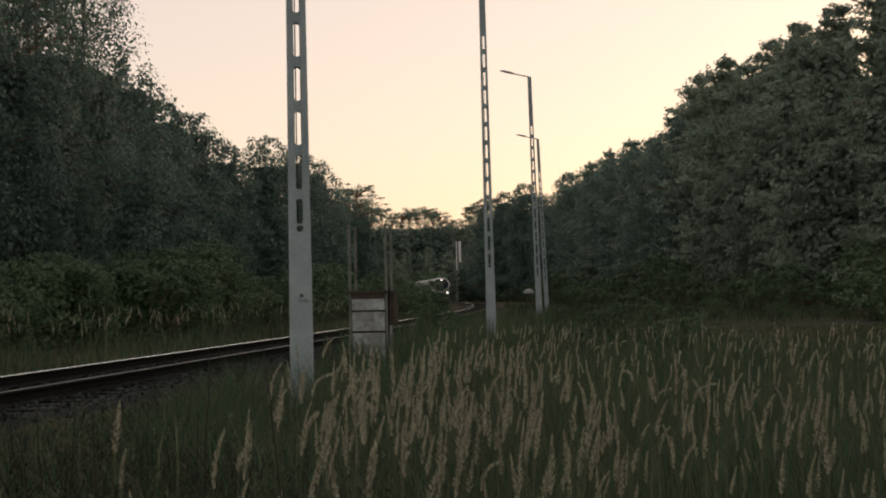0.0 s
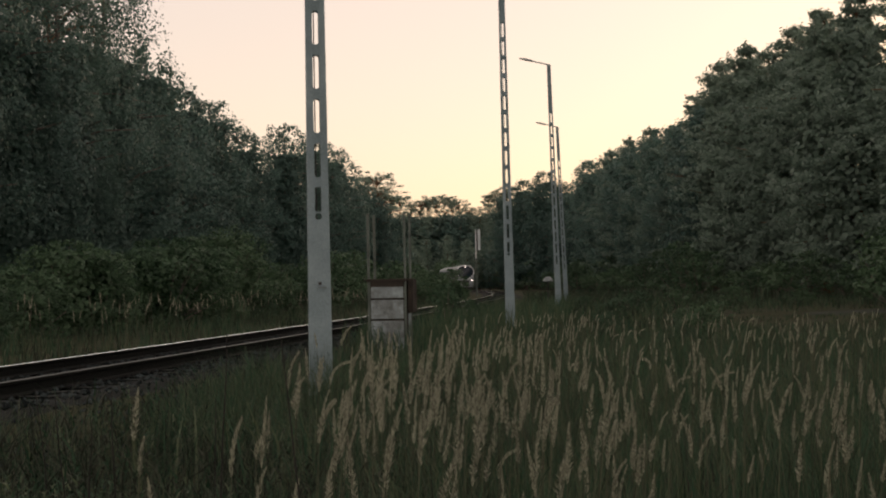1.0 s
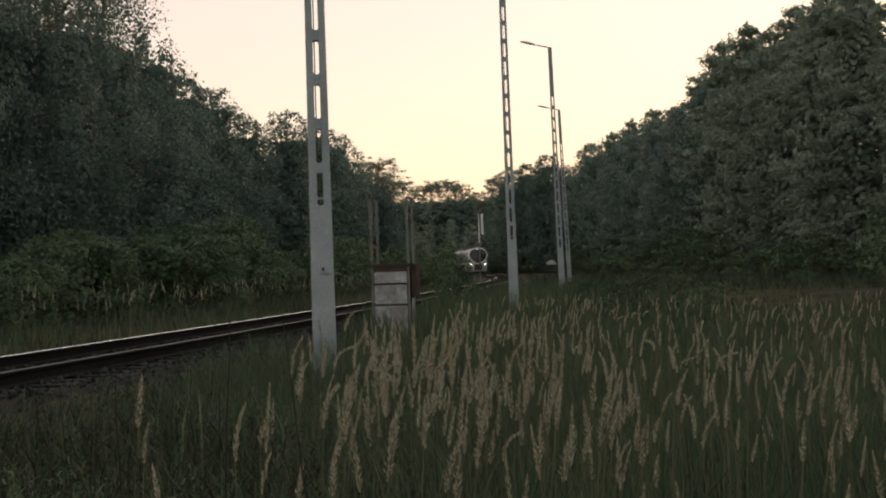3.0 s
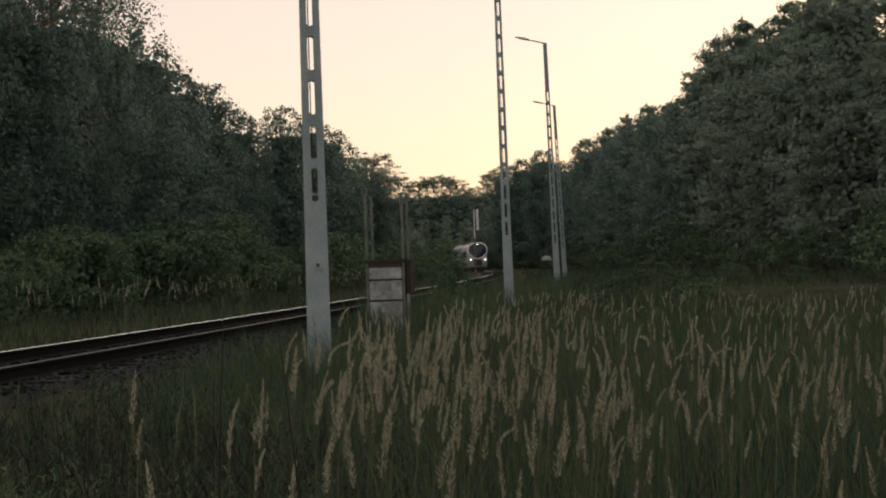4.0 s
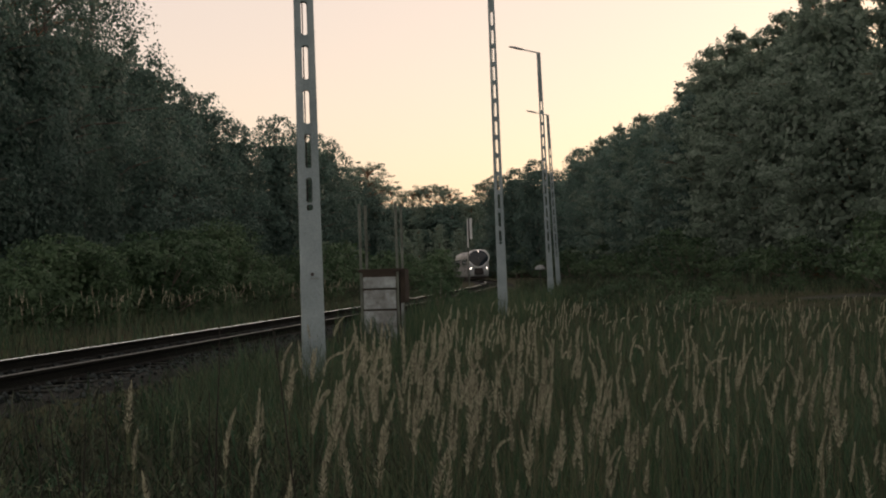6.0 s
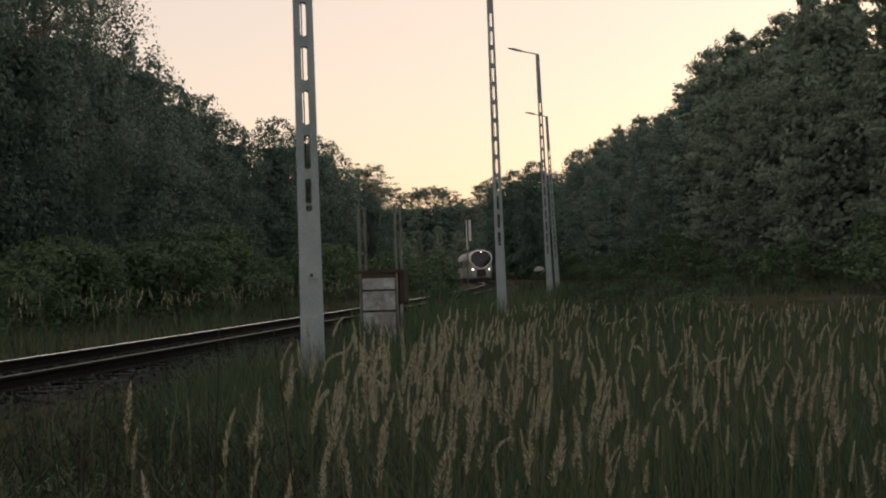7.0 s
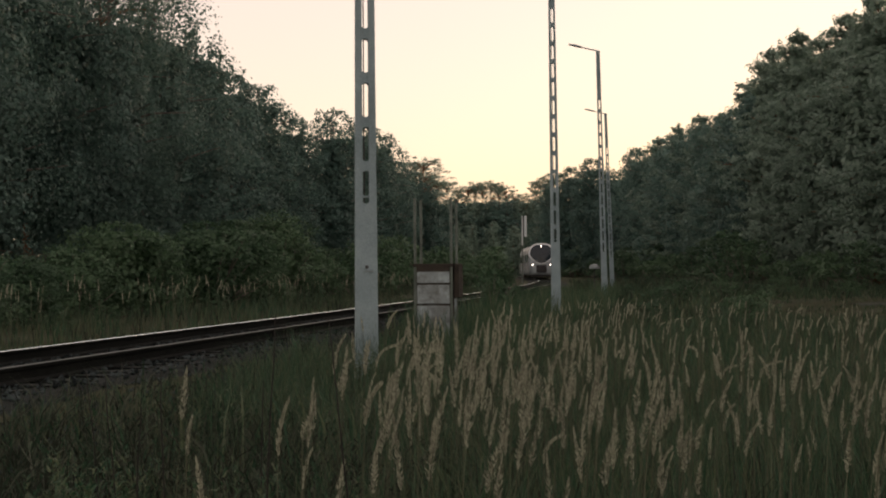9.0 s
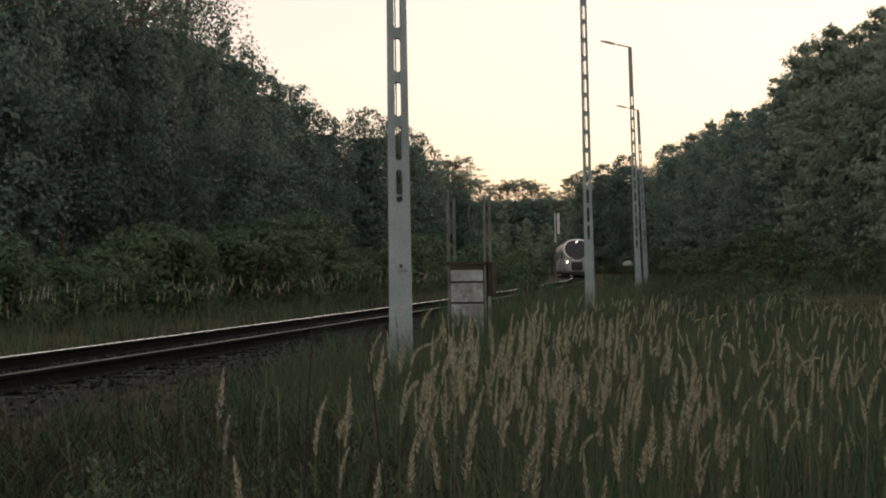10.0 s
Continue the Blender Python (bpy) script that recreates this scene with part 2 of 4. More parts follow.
def make_track():
    track = empty("railway_track")
    tagged(track, "single railway track with rusty rails on dark ballast", "railway", kind="structure")
    make_rail(-1, M_HEAD, 0.010, "rusty steel rail with a bright worn head", track)
    make_rail(1, M_HEAD2, 0.004, "rusty steel rail with a dull head", track)
    # ballast bed
    ys = list(np.arange(Y0, 60, 1.0)) + list(np.arange(60, Y1, 4.0))
    prof = [(-2.0, 0.40), (-1.6, 0.50), (-0.7, 0.47), (0.7, 0.47), (1.6, 0.50), (2.0, 0.40), (2.0, 0.2), (-2.0, 0.2)]
    bm = bmesh.new()
    loft(bm, [[line_at(y, a, z - 0.015 + 0.02 * noise.noise((a * 3, y * 1.7, 0))) for a, z in prof] for y in ys])
    part("ballast_bed", bm, M_BALLAST, track)
    # loose stones on the bed
    rs = np.random.RandomState(4)
    tet = np.array([(1, 0, 0), (-1, 0, 0), (0, 1, 0), (0, -1, 0), (0, 0, 1), (0, 0, -1)], float)
    fc = np.array([(0, 2, 4), (2, 1, 4), (1, 3, 4), (3, 0, 4), (2, 0, 5), (1, 2, 5), (3, 1, 5), (0, 3, 5)])
    V, Fc = [], []
    for i in range(9000):
        y = 8 + 52 * rs.rand() ** 1.6
        a = rs.uniform(-2.5, 3.7 if y < 15 else 2.9)
        r = rs.uniform(0.018, 0.042)
        p = line_at(y, a, 0)
        z = (0.485 if abs(a) < 1.7 else height(p.x, p.y)) + r * 0.3
        v = tet * r * rs.uniform(0.6, 1.2, (6, 3)) + rs.uniform(-0.3, 0.3, (6, 3)) * r
        Fc.append(fc + 6 * len(V))
        V.append(v + np.array((p.x, p.y, z)))
    st = soup("ballast_stones", np.concatenate(V), np.concatenate(Fc), M_STONE, track)
    tagged(st, kind="stuff")
    return track


track = make_track()

# ---- lattice concrete lighting poles ----


def make_pole(y, u, lamp, label, bolt=False, top=10.8, lean=0.0):
    x = u * y
    g = height(x, y) - 0.05
    pole = empty("street_lamp" if lamp else "concrete_pole", pose(x, y, g, 0, -lean, math.degrees(math.atan(-u)) + 3))
    H = top - g
    first = 2.365 - g      # underside of the lowest opening
    bm = bmesh.new()

    def wide(z):
        return 0.134 - 0.0052 * z

    def post(z0, z1):
        for s in (-1, 1):
            r = []
            for z in (z0, z1):
                o, i = s * wide(z), s * 0.037
                d = 0.085 - 0.003 * z
                e = 0.008
                ring = [Vector((i, -d, z)), Vector((o - s * e, -d, z)), Vector((o, -d + e, z)), Vector((o, d - e, z)), Vector((o - s * e, d, z)), Vector((i, d, z))]
                r.append(ring if s > 0 else ring[::-1])
            loft(bm, r)

    def web(z0, z1):
        d = (0.0835 if z0 == 0 else 0.07) - 0.003 * (z0 + z1) / 2
        xs = [0.0385 * k / 4 for k in range(-4, 5)]
        lift = [0.028 * (1 - math.sqrt(max(0, 1 - (x / 0.0385) ** 2))) for x in xs]
        top_edge = [(x, z1 + e) for x, e in zip(xs, lift)]
        low_edge = [(x, z0 - e if z0 > 0 else z0) for x, e in zip(xs, lift)]
        ring = low_edge + top_edge[::-1]
        loft(bm, [[Vector((x, y, z)) for x, z in ring] for y in (d, -d)])

    post(0, H)
    cuts = [(first, 0.075), (first + 0.09, 0.285)]
    z = first + 0.485
    while z < 8.9 - g:
        cuts.append((z, 0.39))
        z += 0.505
    zz = 0.0
    for a, b in cuts:
        web(zz, a)
        zz = a + b
    web(zz, H)
    part("shaft", bm, M_CONCRETE, pole)
    bm = bmesh.new()
    tube(bm, (-0.012, 0.10, 2.2), (-0.012, 0.075, H - 0.1), 0.007, 0.007, 6)
    part("cable", bm, M_DARKSTEEL, pole, "thin dark cable along the back")
    if bolt:
        bm = bmesh.new()
        tube(bm, (0.005, -0.07, 1.645 - g), (0.005, -0.10, 1.645 - g), 0.02, 0.02, 8)
        part("earthing_bolt", bm, M_DARKSTEEL, pole)
        bm = bmesh.new()
        box(bm, -0.02, 0.075, -0.10, -0.075, 1.592 - g, 1.602 - g)
        part("earthing_strap", bm, M_STEEL, pole)
    if lamp:
        bm = bmesh.new()
        tube(bm, (0, 0, H - 0.25), (0, 0, H + 0.02), 0.045, 0.04)
        tube(bm, (0, 0, H), (-0.75, 0, H + 0.20), 0.028, 0.024)
        part("arm", bm, M_STEEL, pole)
        bm = bmesh.new()
        rings = []
        for k, (a, w, t) in enumerate(((0, 0.03, 0.03), (0.12, 0.085, 0.06), (0.35, 0.10, 0.07), (0.58, 0.07, 0.045), (0.64, 0.03, 0.02))):
            c = Vector((-0.60 - a, 0, H + 0.155 + a * 0.27))
            rings.append([c + Vector((0, w * math.cos(q), t * math.sin(q) * (1.0 if math.sin(q) > 0 else 0.55))) for q in np.linspace(0, 2 * math.pi, 11)[:-1]])
        loft(bm, rings)
        part("lamp_head", bm, M_STEEL, pole, "flat grey lantern head")
    tagged(pole, label, "street lamp" if lamp else "pole", "poles along the railway")
    return pole


make_pole(15.4, -0.1056, False, "grey precast concrete pole with slot openings, standing in grass", True)
make_pole(37.3, 0.0346, False, "slim grey precast concrete pole with slot openings, in tall grass", lean=0.4)
make_pole(57.5, 0.0702, True, "concrete lattice pole with a steel arm and unlit lantern", lean=1.1, top=10.87)
make_pole(80.0, 0.0759, True, "distant concrete lattice pole with a small unlit lantern", lean=1.78)


# ---- rusty equipment stand with panels beside the line ----
def make_stand():
    y = 25.0
    x = -0.0537 * y
    g = height(x, y) - 0.05
    st = empty("equipment_stand", pose(x, y, g, 0, 0, -7))
    H = 2.93 - g
    w, d = 0.335, 0.30
    for sx in (-1, 1):
        for sy in (-1, 1):
            bm = bmesh.new()
            box(bm, sx * w - 0.022, sx * w + 0.022, sy * d - 0.006, sy * d + 0.006, 0, H)
            box(bm, sx * w - 0.006 + sx * 0.016, sx * w + 0.006 + sx * 0.016, sy * d - 0.03, sy * d - 0.007, 0, H)
            part("post", bm, M_POST, st)
    top = 1.73 - g
    zs = [(0.15, top - 0.765), (top - 0.73, top - 0.385), (top - 0.35, top - 0.07)]
    for z0, z1 in zs:
        bm = bmesh.new()
        box(bm, -w + 0.035, w - 0.035, -d - 0.02, -d + 0.005, z0, z1, 0.006)
        part("panel", bm, M_PANEL, st, "stained white sheet panel")
    bm = bmesh.new()
    box(bm, -w + 0.02, w - 0.02, -d + 0.01, d - 0.02, 0.12, top - 0.03, 0.01)
    part("cabinet_body", bm, M_RUSTSTEEL, st, "rusty brown sheet-metal body")
    bm = bmesh.new()
    box(bm, -w - 0.05, w + 0.05, -d - 0.05, d + 0.05, top - 0.055, top, 0.012)
    part("roof", bm, M_RUSTSTEEL, st)
    bm = bmesh.new()
    box(bm, -w + 0.03, w - 0.03, -d - 0.026, -d + 0.004, top - 0.15, top - 0.06, 0.006)
    part("fascia", bm, M_RUSTSTEEL, st)
    bm = bmesh.new()
    box(bm, w + 0.03, w + 0.125, -d + 0.06, d - 0.06, top - 0.62, top - 0.01, 0.012)
    part("side_box", bm, M_RUSTSTEEL, st, "dark rusty side box")
    bm = bmesh.new()
    box(bm, w + 0.035, w + 0.085, -d + 0.07, -d + 0.09, 0.2, top - 0.64, 0.004)
    part("side_strip", bm, M_PANEL, st, "faded white upright strip")
    tagged(st, "rusty steel stand with faded white panels beside the track", "cabinet")


make_stand()


# ---- colour-light signal on a mast, left of the line ----
def make_signal():
    y = 140.0
    x = 0.0100 * y
    g = height(x, y) - 0.05
    sg = empty("railway_signal", pose(x, y, g, 0, 0, -6))
    H = 7.25 - g
    bm = bmesh.new()
    tube(bm, (0, 0, 0), (0, 0, H - 3.0), 0.075, 0.065, 10)
    part("mast", bm, M_POST, sg)
    bm = bmesh.new()
    tube(bm, (0, 0, H - 3.0), (0, 0, H), 0.07, 0.065, 10)
    part("mast_top", bm, M_WHITE, sg, "white-painted mast top")
    bm = bmesh.new()
    box(bm, 0.08, 0.20, -0.06, 0.06, H - 2.15, H - 0.02, 0.02)
    part("signal_head", bm, M_DARKSTEEL, sg, "dark elongated signal head")
    # white border; its white also paints the sky light on the head's side
    bm = bmesh.new()
    box(bm, 0.20, 0.46, -0.08, 0.08, H - 2.15, H, 0.02)
    part("border_board", bm, M_WHITE, sg, "white border with the head's sky-lit side")
    for z in (H - 0.3, H - 1.1, H - 1.9):
        bm = bmesh.new()
        box(bm, 0.0, 0.3, -0.05, 0.05, z - 0.04, z + 0.04)
        part("bracket", bm, M_DARKSTEEL, sg)
    for s in (-0.15, 0.15):
        bm = bmesh.new()
        tube(bm, (-0.32 + s, 0.1, 0), (-0.32 + s, 0.1, H - 2.3), 0.015, 0.015, 5)
        part("ladder_rail", bm, M_DARKSTEEL, sg)
    for k in range(14):
        bm = bmesh.new()
        tube(bm, (-0.47, 0.1, 0.3 + k * 0.32), (-0.17, 0.1, 0.3 + k * 0.32), 0.012, 0.012, 4)
        part("rung", bm, M_DARKSTEEL, sg)
    tagged(sg, "railway signal mast with a tall white-edged head", "signal")


make_signal()


# ---- small white domed hood on a post ----
def make_dome():
    y = 62.0
    x = 0.0626 * y
    g = height(x, y) - 0.05
    ob = empty("marker_post", pose(x, y, g))
    zc = 1.65 - g
    bm = bmesh.new()
    rings = []
    for k in range(6):
        a = k / 5 * 1.45
        rings.append([Vector((0.25 * math.cos(a) * math.cos(q), 0.25 * math.cos(a) * math.sin(q), zc + 0.22 * math.sin(a))) for q in np.linspace(0, 2 * math.pi, 15)[:-1]])
    loft(bm, rings)
    part("hood", bm, M_PANEL, ob, "greyish white domed hood", True)
    for k in range(5):
        bm = bmesh.new()
        q = -2.6 + k * 0.52
        tube(bm, (0.252 * math.cos(q), 0.252 * math.sin(q), zc + 0.01), (0.10 * math.cos(q), 0.10 * math.sin(q), zc + 0.21), 0.012, 0.010, 5)
        part("rib", bm, M_STEEL, ob)
    bm = bmesh.new()
    tube(bm, (0, 0, 0), (0, 0, zc), 0.03, 0.028, 8)
    part("stem", bm, M_DARKSTEEL, ob)
    tagged(ob, "small white domed hood on a thin dark post", "marker post")


make_dome()


# ---- the train ----
CAR_L = 15.2


def section(y, w, z0, z1):
    """A car's cross-section at y, as a ring."""
    r = 0.85
    hw = w / 2
    out = [(-hw + 0.12, z0), (hw - 0.12, z0), (hw - 0.02, z0 + 0.2), (hw, 1.3), (hw, 2.2), (hw - 0.05, z1 - 1.1)]
    for k in range(6):
        a = k / 5 * math.pi / 2
        out.append((hw - 0.07 - r * (1 - math.cos(a)) * 0.9, z1 - 0.85 + r * math.sin(a)))
    left = [(-a, b) for a, b in out[2:]][::-1]
    return [Vector((a, y, b)) for a, b in out + left]


def egg(n=36, k=1.0):
    """The windscreen's outline: wide and round above, narrow below."""
    pts = []
    for i in range(n):
        q = 2 * math.pi * i / n
        s, c = math.sin(q), math.cos(q)
        hw = 1.50 if s > 0 else 1.50 - 0.72 * (-s) ** 1.5
        hh = 1.22 if s > 0 else 1.24
        e = 0.78
        pts.append((k * hw * math.copysign(abs(c) ** e, c), 2.92 + k * hh * math.copysign(abs(s) ** 0.9, s)))
    return pts


def front_y(x, z):
    return CAR_L / 2 - 0.10 * (x / 1.4) ** 2 - 0.30 * max(0, (z - 1.6) / 2.6) ** 2


def make_car(front):
    car = empty("train_car")
    bm = bmesh.new()
    L = CAR_L / 2
    rings = [section(-L + 0.3, 2.80, 0.45, 3.94), section(-L + 0.5, 3.0, 0.40, 3.98)]
    if front:
        rings += [section(L - 3.5, 3.0, 0.40, 3.98), section(L - 2.0, 2.98, 0.40, 3.98), section(L - 1.0, 2.94, 0.42, 3.98), section(L - 0.5, 2.88, 0.45, 3.95)]
    else:
        rings += [section(L - 0.5, 3.0, 0.40, 3.98), section(L - 0.3, 2.80, 0.45, 3.94)]
    loft(bm, rings)
    part("body", bm, M_TRAIN, car, "light grey painted body shell", False)
    # roof equipment
    for a, b, h in ((-5.6, -2.4, 0.12), (-1.2, 1.8, 0.15), (2.9, 4.4, 0.1)):
        bm = bmesh.new()
        box(bm, -0.75, 0.75, a, b, 3.90, 3.97 + h, 0.05)
        part("roof_unit", bm, M_ROOF, car)
    # side windows and doors
    for s in (-1, 1):
        for a, b in ((-6.9, -5.6), (-5.4, -4.1), (-2.2, -0.9), (-0.7, 0.6), (2.6, 3.7), (3.9, 4.9)):
            bm = bmesh.new()
            box(bm, s * 1.485 - 0.02, s * 1.485 + 0.02, a, b, 1.95, 2.95, 0.012)
            part("window", bm, M_GLASS, car)
        for a in (-3.8, 0.9):
            bm = bmesh.new()
            box(bm, s * 1.495 - 0.02, s * 1.495 + 0.02, a, a + 1.4, 0.75, 3.0, 0.012)
            door = part("door", bm, M_RING, car)
            bm = bmesh.new()
            box(bm, s * 1.51 - 0.02, s * 1.51 + 0.02, a + 0.2, a + 1.2, 1.8, 2.8, 0.01)
            part("door_pane", bm, M_GLASS, door)
    # bogies
    for yb in (-4.9, 4.9):
        bm = bmesh.new()
        box(bm, -1.05, 1.05, yb - 1.7, yb + 1.7, 0.32, 0.75, 0.04)
        bogie = part("bogie", bm, M_BLACK, car)
        for dy in (-1.1, 1.1):
            bm = bmesh.new()
            for s in (-1, 1):
                tube(bm, (s * 0.70, yb + dy, 0.425), (s * 0.80, yb + dy, 0.425), 0.425, 0.425, 18)
            tube(bm, (-0.7, yb + dy, 0.425), (0.7, yb + dy, 0.425), 0.08, 0.08, 8)
            part("wheelset", bm, M_DARKSTEEL, bogie)
    if front:
        # windscreen: a domed dark pane with a white surround
        out, pane = egg(36, 1.0), egg(36, 0.912)
        bm = bmesh.new()
        rings = [[Vector((x * 0.97, CAR_L / 2 - 0.85, 2.92 + (z - 2.92) * 0.96)) for x, z in out]]
        for k, dy in ((1.02, -0.16), (1.01, -0.06), (0.985, 0.03), (0.96, 0.06), (0.93, 0.05), (0.90, 0.01)):
            ring = []
            for x, z in out:
                px, pz = x * k, 2.92 + (z - 2.92) * k
                ring.append(Vector((px, front_y(px, pz) + dy, pz)))
            rings.append(ring)
        loft(bm, rings, closed=False)
        part("windscreen_surround", bm, M_RING, car, "bright white windscreen surround", True)
        bm = bmesh.new()
        rr = [[Vector((x * k, front_y(x * k, 2.92 + (z - 2.92) * k), 2.92 + (z - 2.92) * k)) for x, z in pane] for k in (1.0, 0.7, 0.35, 0.05)]
        loft(bm, rr, closed=False)
        part("windscreen", bm, M_GLASS, car, "dark curved windscreen", True)
        # lower front
        bm = bmesh.new()
        rings = []
        for z, w, f in ((0.42, 1.16, -0.25), (0.60, 1.34, -0.06), (1.2, 1.44, 0.0), (1.75, 1.46, -0.02), (2.4, 1.44, -0.2)):
            rings.append([Vector((a * w, CAR_L / 2 - 0.02 + f + b, z)) for a, b in ((-1, -0.6), (-0.98, -0.28), (-0.85, -0.10), (-0.5, -0.03), (0.5, -0.03), (0.85, -0.10), (0.98, -0.28), (1, -0.6))])
        loft(bm, rings)
        part("front_apron", bm, M_ROOF, car, "light grey front apron")
        bm = bmesh.new()
        box(bm, -0.62, 0.62, CAR_L / 2 - 0.3, CAR_L / 2 + 0.02, 0.72, 1.58, 0.05)
        part("coupler_cover", bm, M_BLACK, car, "black coupler recess")
        bm = bmesh.new()
        tube(bm, (0, CAR_L / 2, 1.0), (0, CAR_L / 2 + 0.28, 1.0), 0.13, 0.16, 10)
        part("coupler", bm, M_DARKSTEEL, car)
        bm = bmesh.new()
        box(bm, -1.15, 1.15, CAR_L / 2 - 0.5, CAR_L / 2 - 0.12, 0.22, 0.45, 0.04)
        part("rail_guard", bm, M_BLACK, car)
        for x, z, r in ((-1.08, 1.60, 0.085), (1.08, 1.60, 0.085), (0, 3.86, 0.065)):
            yy = front_y(x, z)
            bm = bmesh.new()
            tube(bm, (x, yy - 0.25, z), (x, yy + 0.02, z), r + 0.05, r + 0.04, 14)
            hl = part("headlight", bm, M_BLACK, car)
            bm = bmesh.new()
            tube(bm, (x, yy + 0.02, z), (x, yy + 0.045, z), r, r * 0.9, 14)
            part("lens", bm, M_LAMP, hl, "glowing white lens")
    return car


lead_car = make_car(True)
tagged(lead_car, "light grey passenger train car with lit headlights", "train", "cars of the train")
rear_car = make_car(False)
tagged(rear_car, "light grey passenger train car behind the lead car", "train", "cars of the train")


def nose_y(t):
    return NOSE[0] - NOSE[1] * t - NOSE[2] * t * t


def car_pose(t, behind):
    """A car's pose when its middle is that far behind the nose along the line."""
    y = nose_y(t) + behind
    yb, yf = y + 4.9, y - 4.9
    b, f = line_at(yb, 0, RAIL_Z), line_at(yf, 0, RAIL_Z)
    d = f - b
    m = (b + f) / 2
    return pose(m.x, m.y, RAIL_Z, 0, 0, math.degrees(math.atan2(-d.x, d.y)))


# ---- grasses ----
RS = np.random.RandomState(11)


def offset(x, y):
    return (x - cx(y)) / math.sqrt(1 + slope(y) ** 2)


class Soup:
    def __init__(self):
        self.v, self.f, self.n = [], [], 0

    def add(self, v, f):
        self.v.append(np.asarray(v, float))
        self.f.append(np.asarray(f) + self.n)
        self.n += len(v)

    def make(self, name, material, label, category):
        ob = soup(name, np.concatenate(self.v), np.concatenate(self.f), material)
        return tagged(ob, label, category, kind="stuff")


def blade(s, base, h, w, lean, az):
    """A bent leaf blade: two quads' worth of triangles."""
    d = np.array((math.cos(az), math.sin(az), 0))
    a = az + RS.uniform(-1.6, 1.6)
    side = np.array((math.cos(a), math.sin(a), 0)) * w / 2
    mid = base + d * lean * 0.35 + np.array((0, 0, h * 0.62))
    tip = base + d * lean + np.array((0, 0, h))
    s.add([base - side, base + side, mid - side * 0.8, mid + side * 0.8, tip], [(0, 1, 3), (0, 3, 2), (2, 3, 4)])


def plume(stalks, plumes, base, h, L, R, lean, az, near):
    """A feathery grass head on its stalk."""
    d = np.array((math.cos(az), math.sin(az), 0))
    k0 = base + d * lean * 0.7 + np.array((0, 0, h - L))
    w = 0.0022 if near else 0.004
    sx = np.array((w, 0, 0))
    mid = base + d * lean * 0.2 + np.array((0, 0, (h - L) * 0.5))
    stalks.add([base - sx, base + sx, mid - sx, mid + sx, k0 - sx * 0.7, k0 + sx * 0.7], [(0, 1, 3), (0, 3, 2), (2, 3, 5), (2, 5, 4)])
    n = 135 if near else 30
    droop = RS.uniform(0.1, 1.0) ** 3 if RS.rand() > 0.025 else RS.uniform(1.2, 2.0)
    V, Fc = [], []
    for i in range(n):
        q = (i + RS.rand()) / n
        bend = d * (lean * 0.35 * q + droop * 0.32 * L * q * q)
        c = k0 + bend + np.array((0, 0, L * q * (1 - 0.25 * droop * q)))
        r = R * min(1, 0.35 + 2.6 * q) * (1 - q) ** 0.65 * RS.uniform(0.35, 1.2)
        a = RS.uniform(0, 6.2832)
        o = np.array((math.cos(a), math.sin(a), 0))
        l = L * (0.075 if near else 0.15)
        t = np.array((-o[1], o[0], 0)) * (0.0036 if near else 0.0075)
        tip = c + o * r + np.array((0, 0, l))
        m = c + o * r * 0.7 + np.array((0, 0, l * 0.3))
        V += [c - np.array((0, 0, l * 0.3)), m - t, m + t, tip]
        Fc += [(4 * i, 4 * i + 1, 4 * i + 2), (4 * i + 1, 4 * i + 3, 4 * i + 2)]
    plumes.add(V, Fc)


def clearance(x, y):
    """How tall plants may grow at a spot: little beside the path and on the near side of it."""
    if x < 8:
        return 1.0
    d = y - path_mid(x)
    if abs(d) < 1.9:
        return 0.0
    return 0.35 if -14 < d < 4 else 1.0


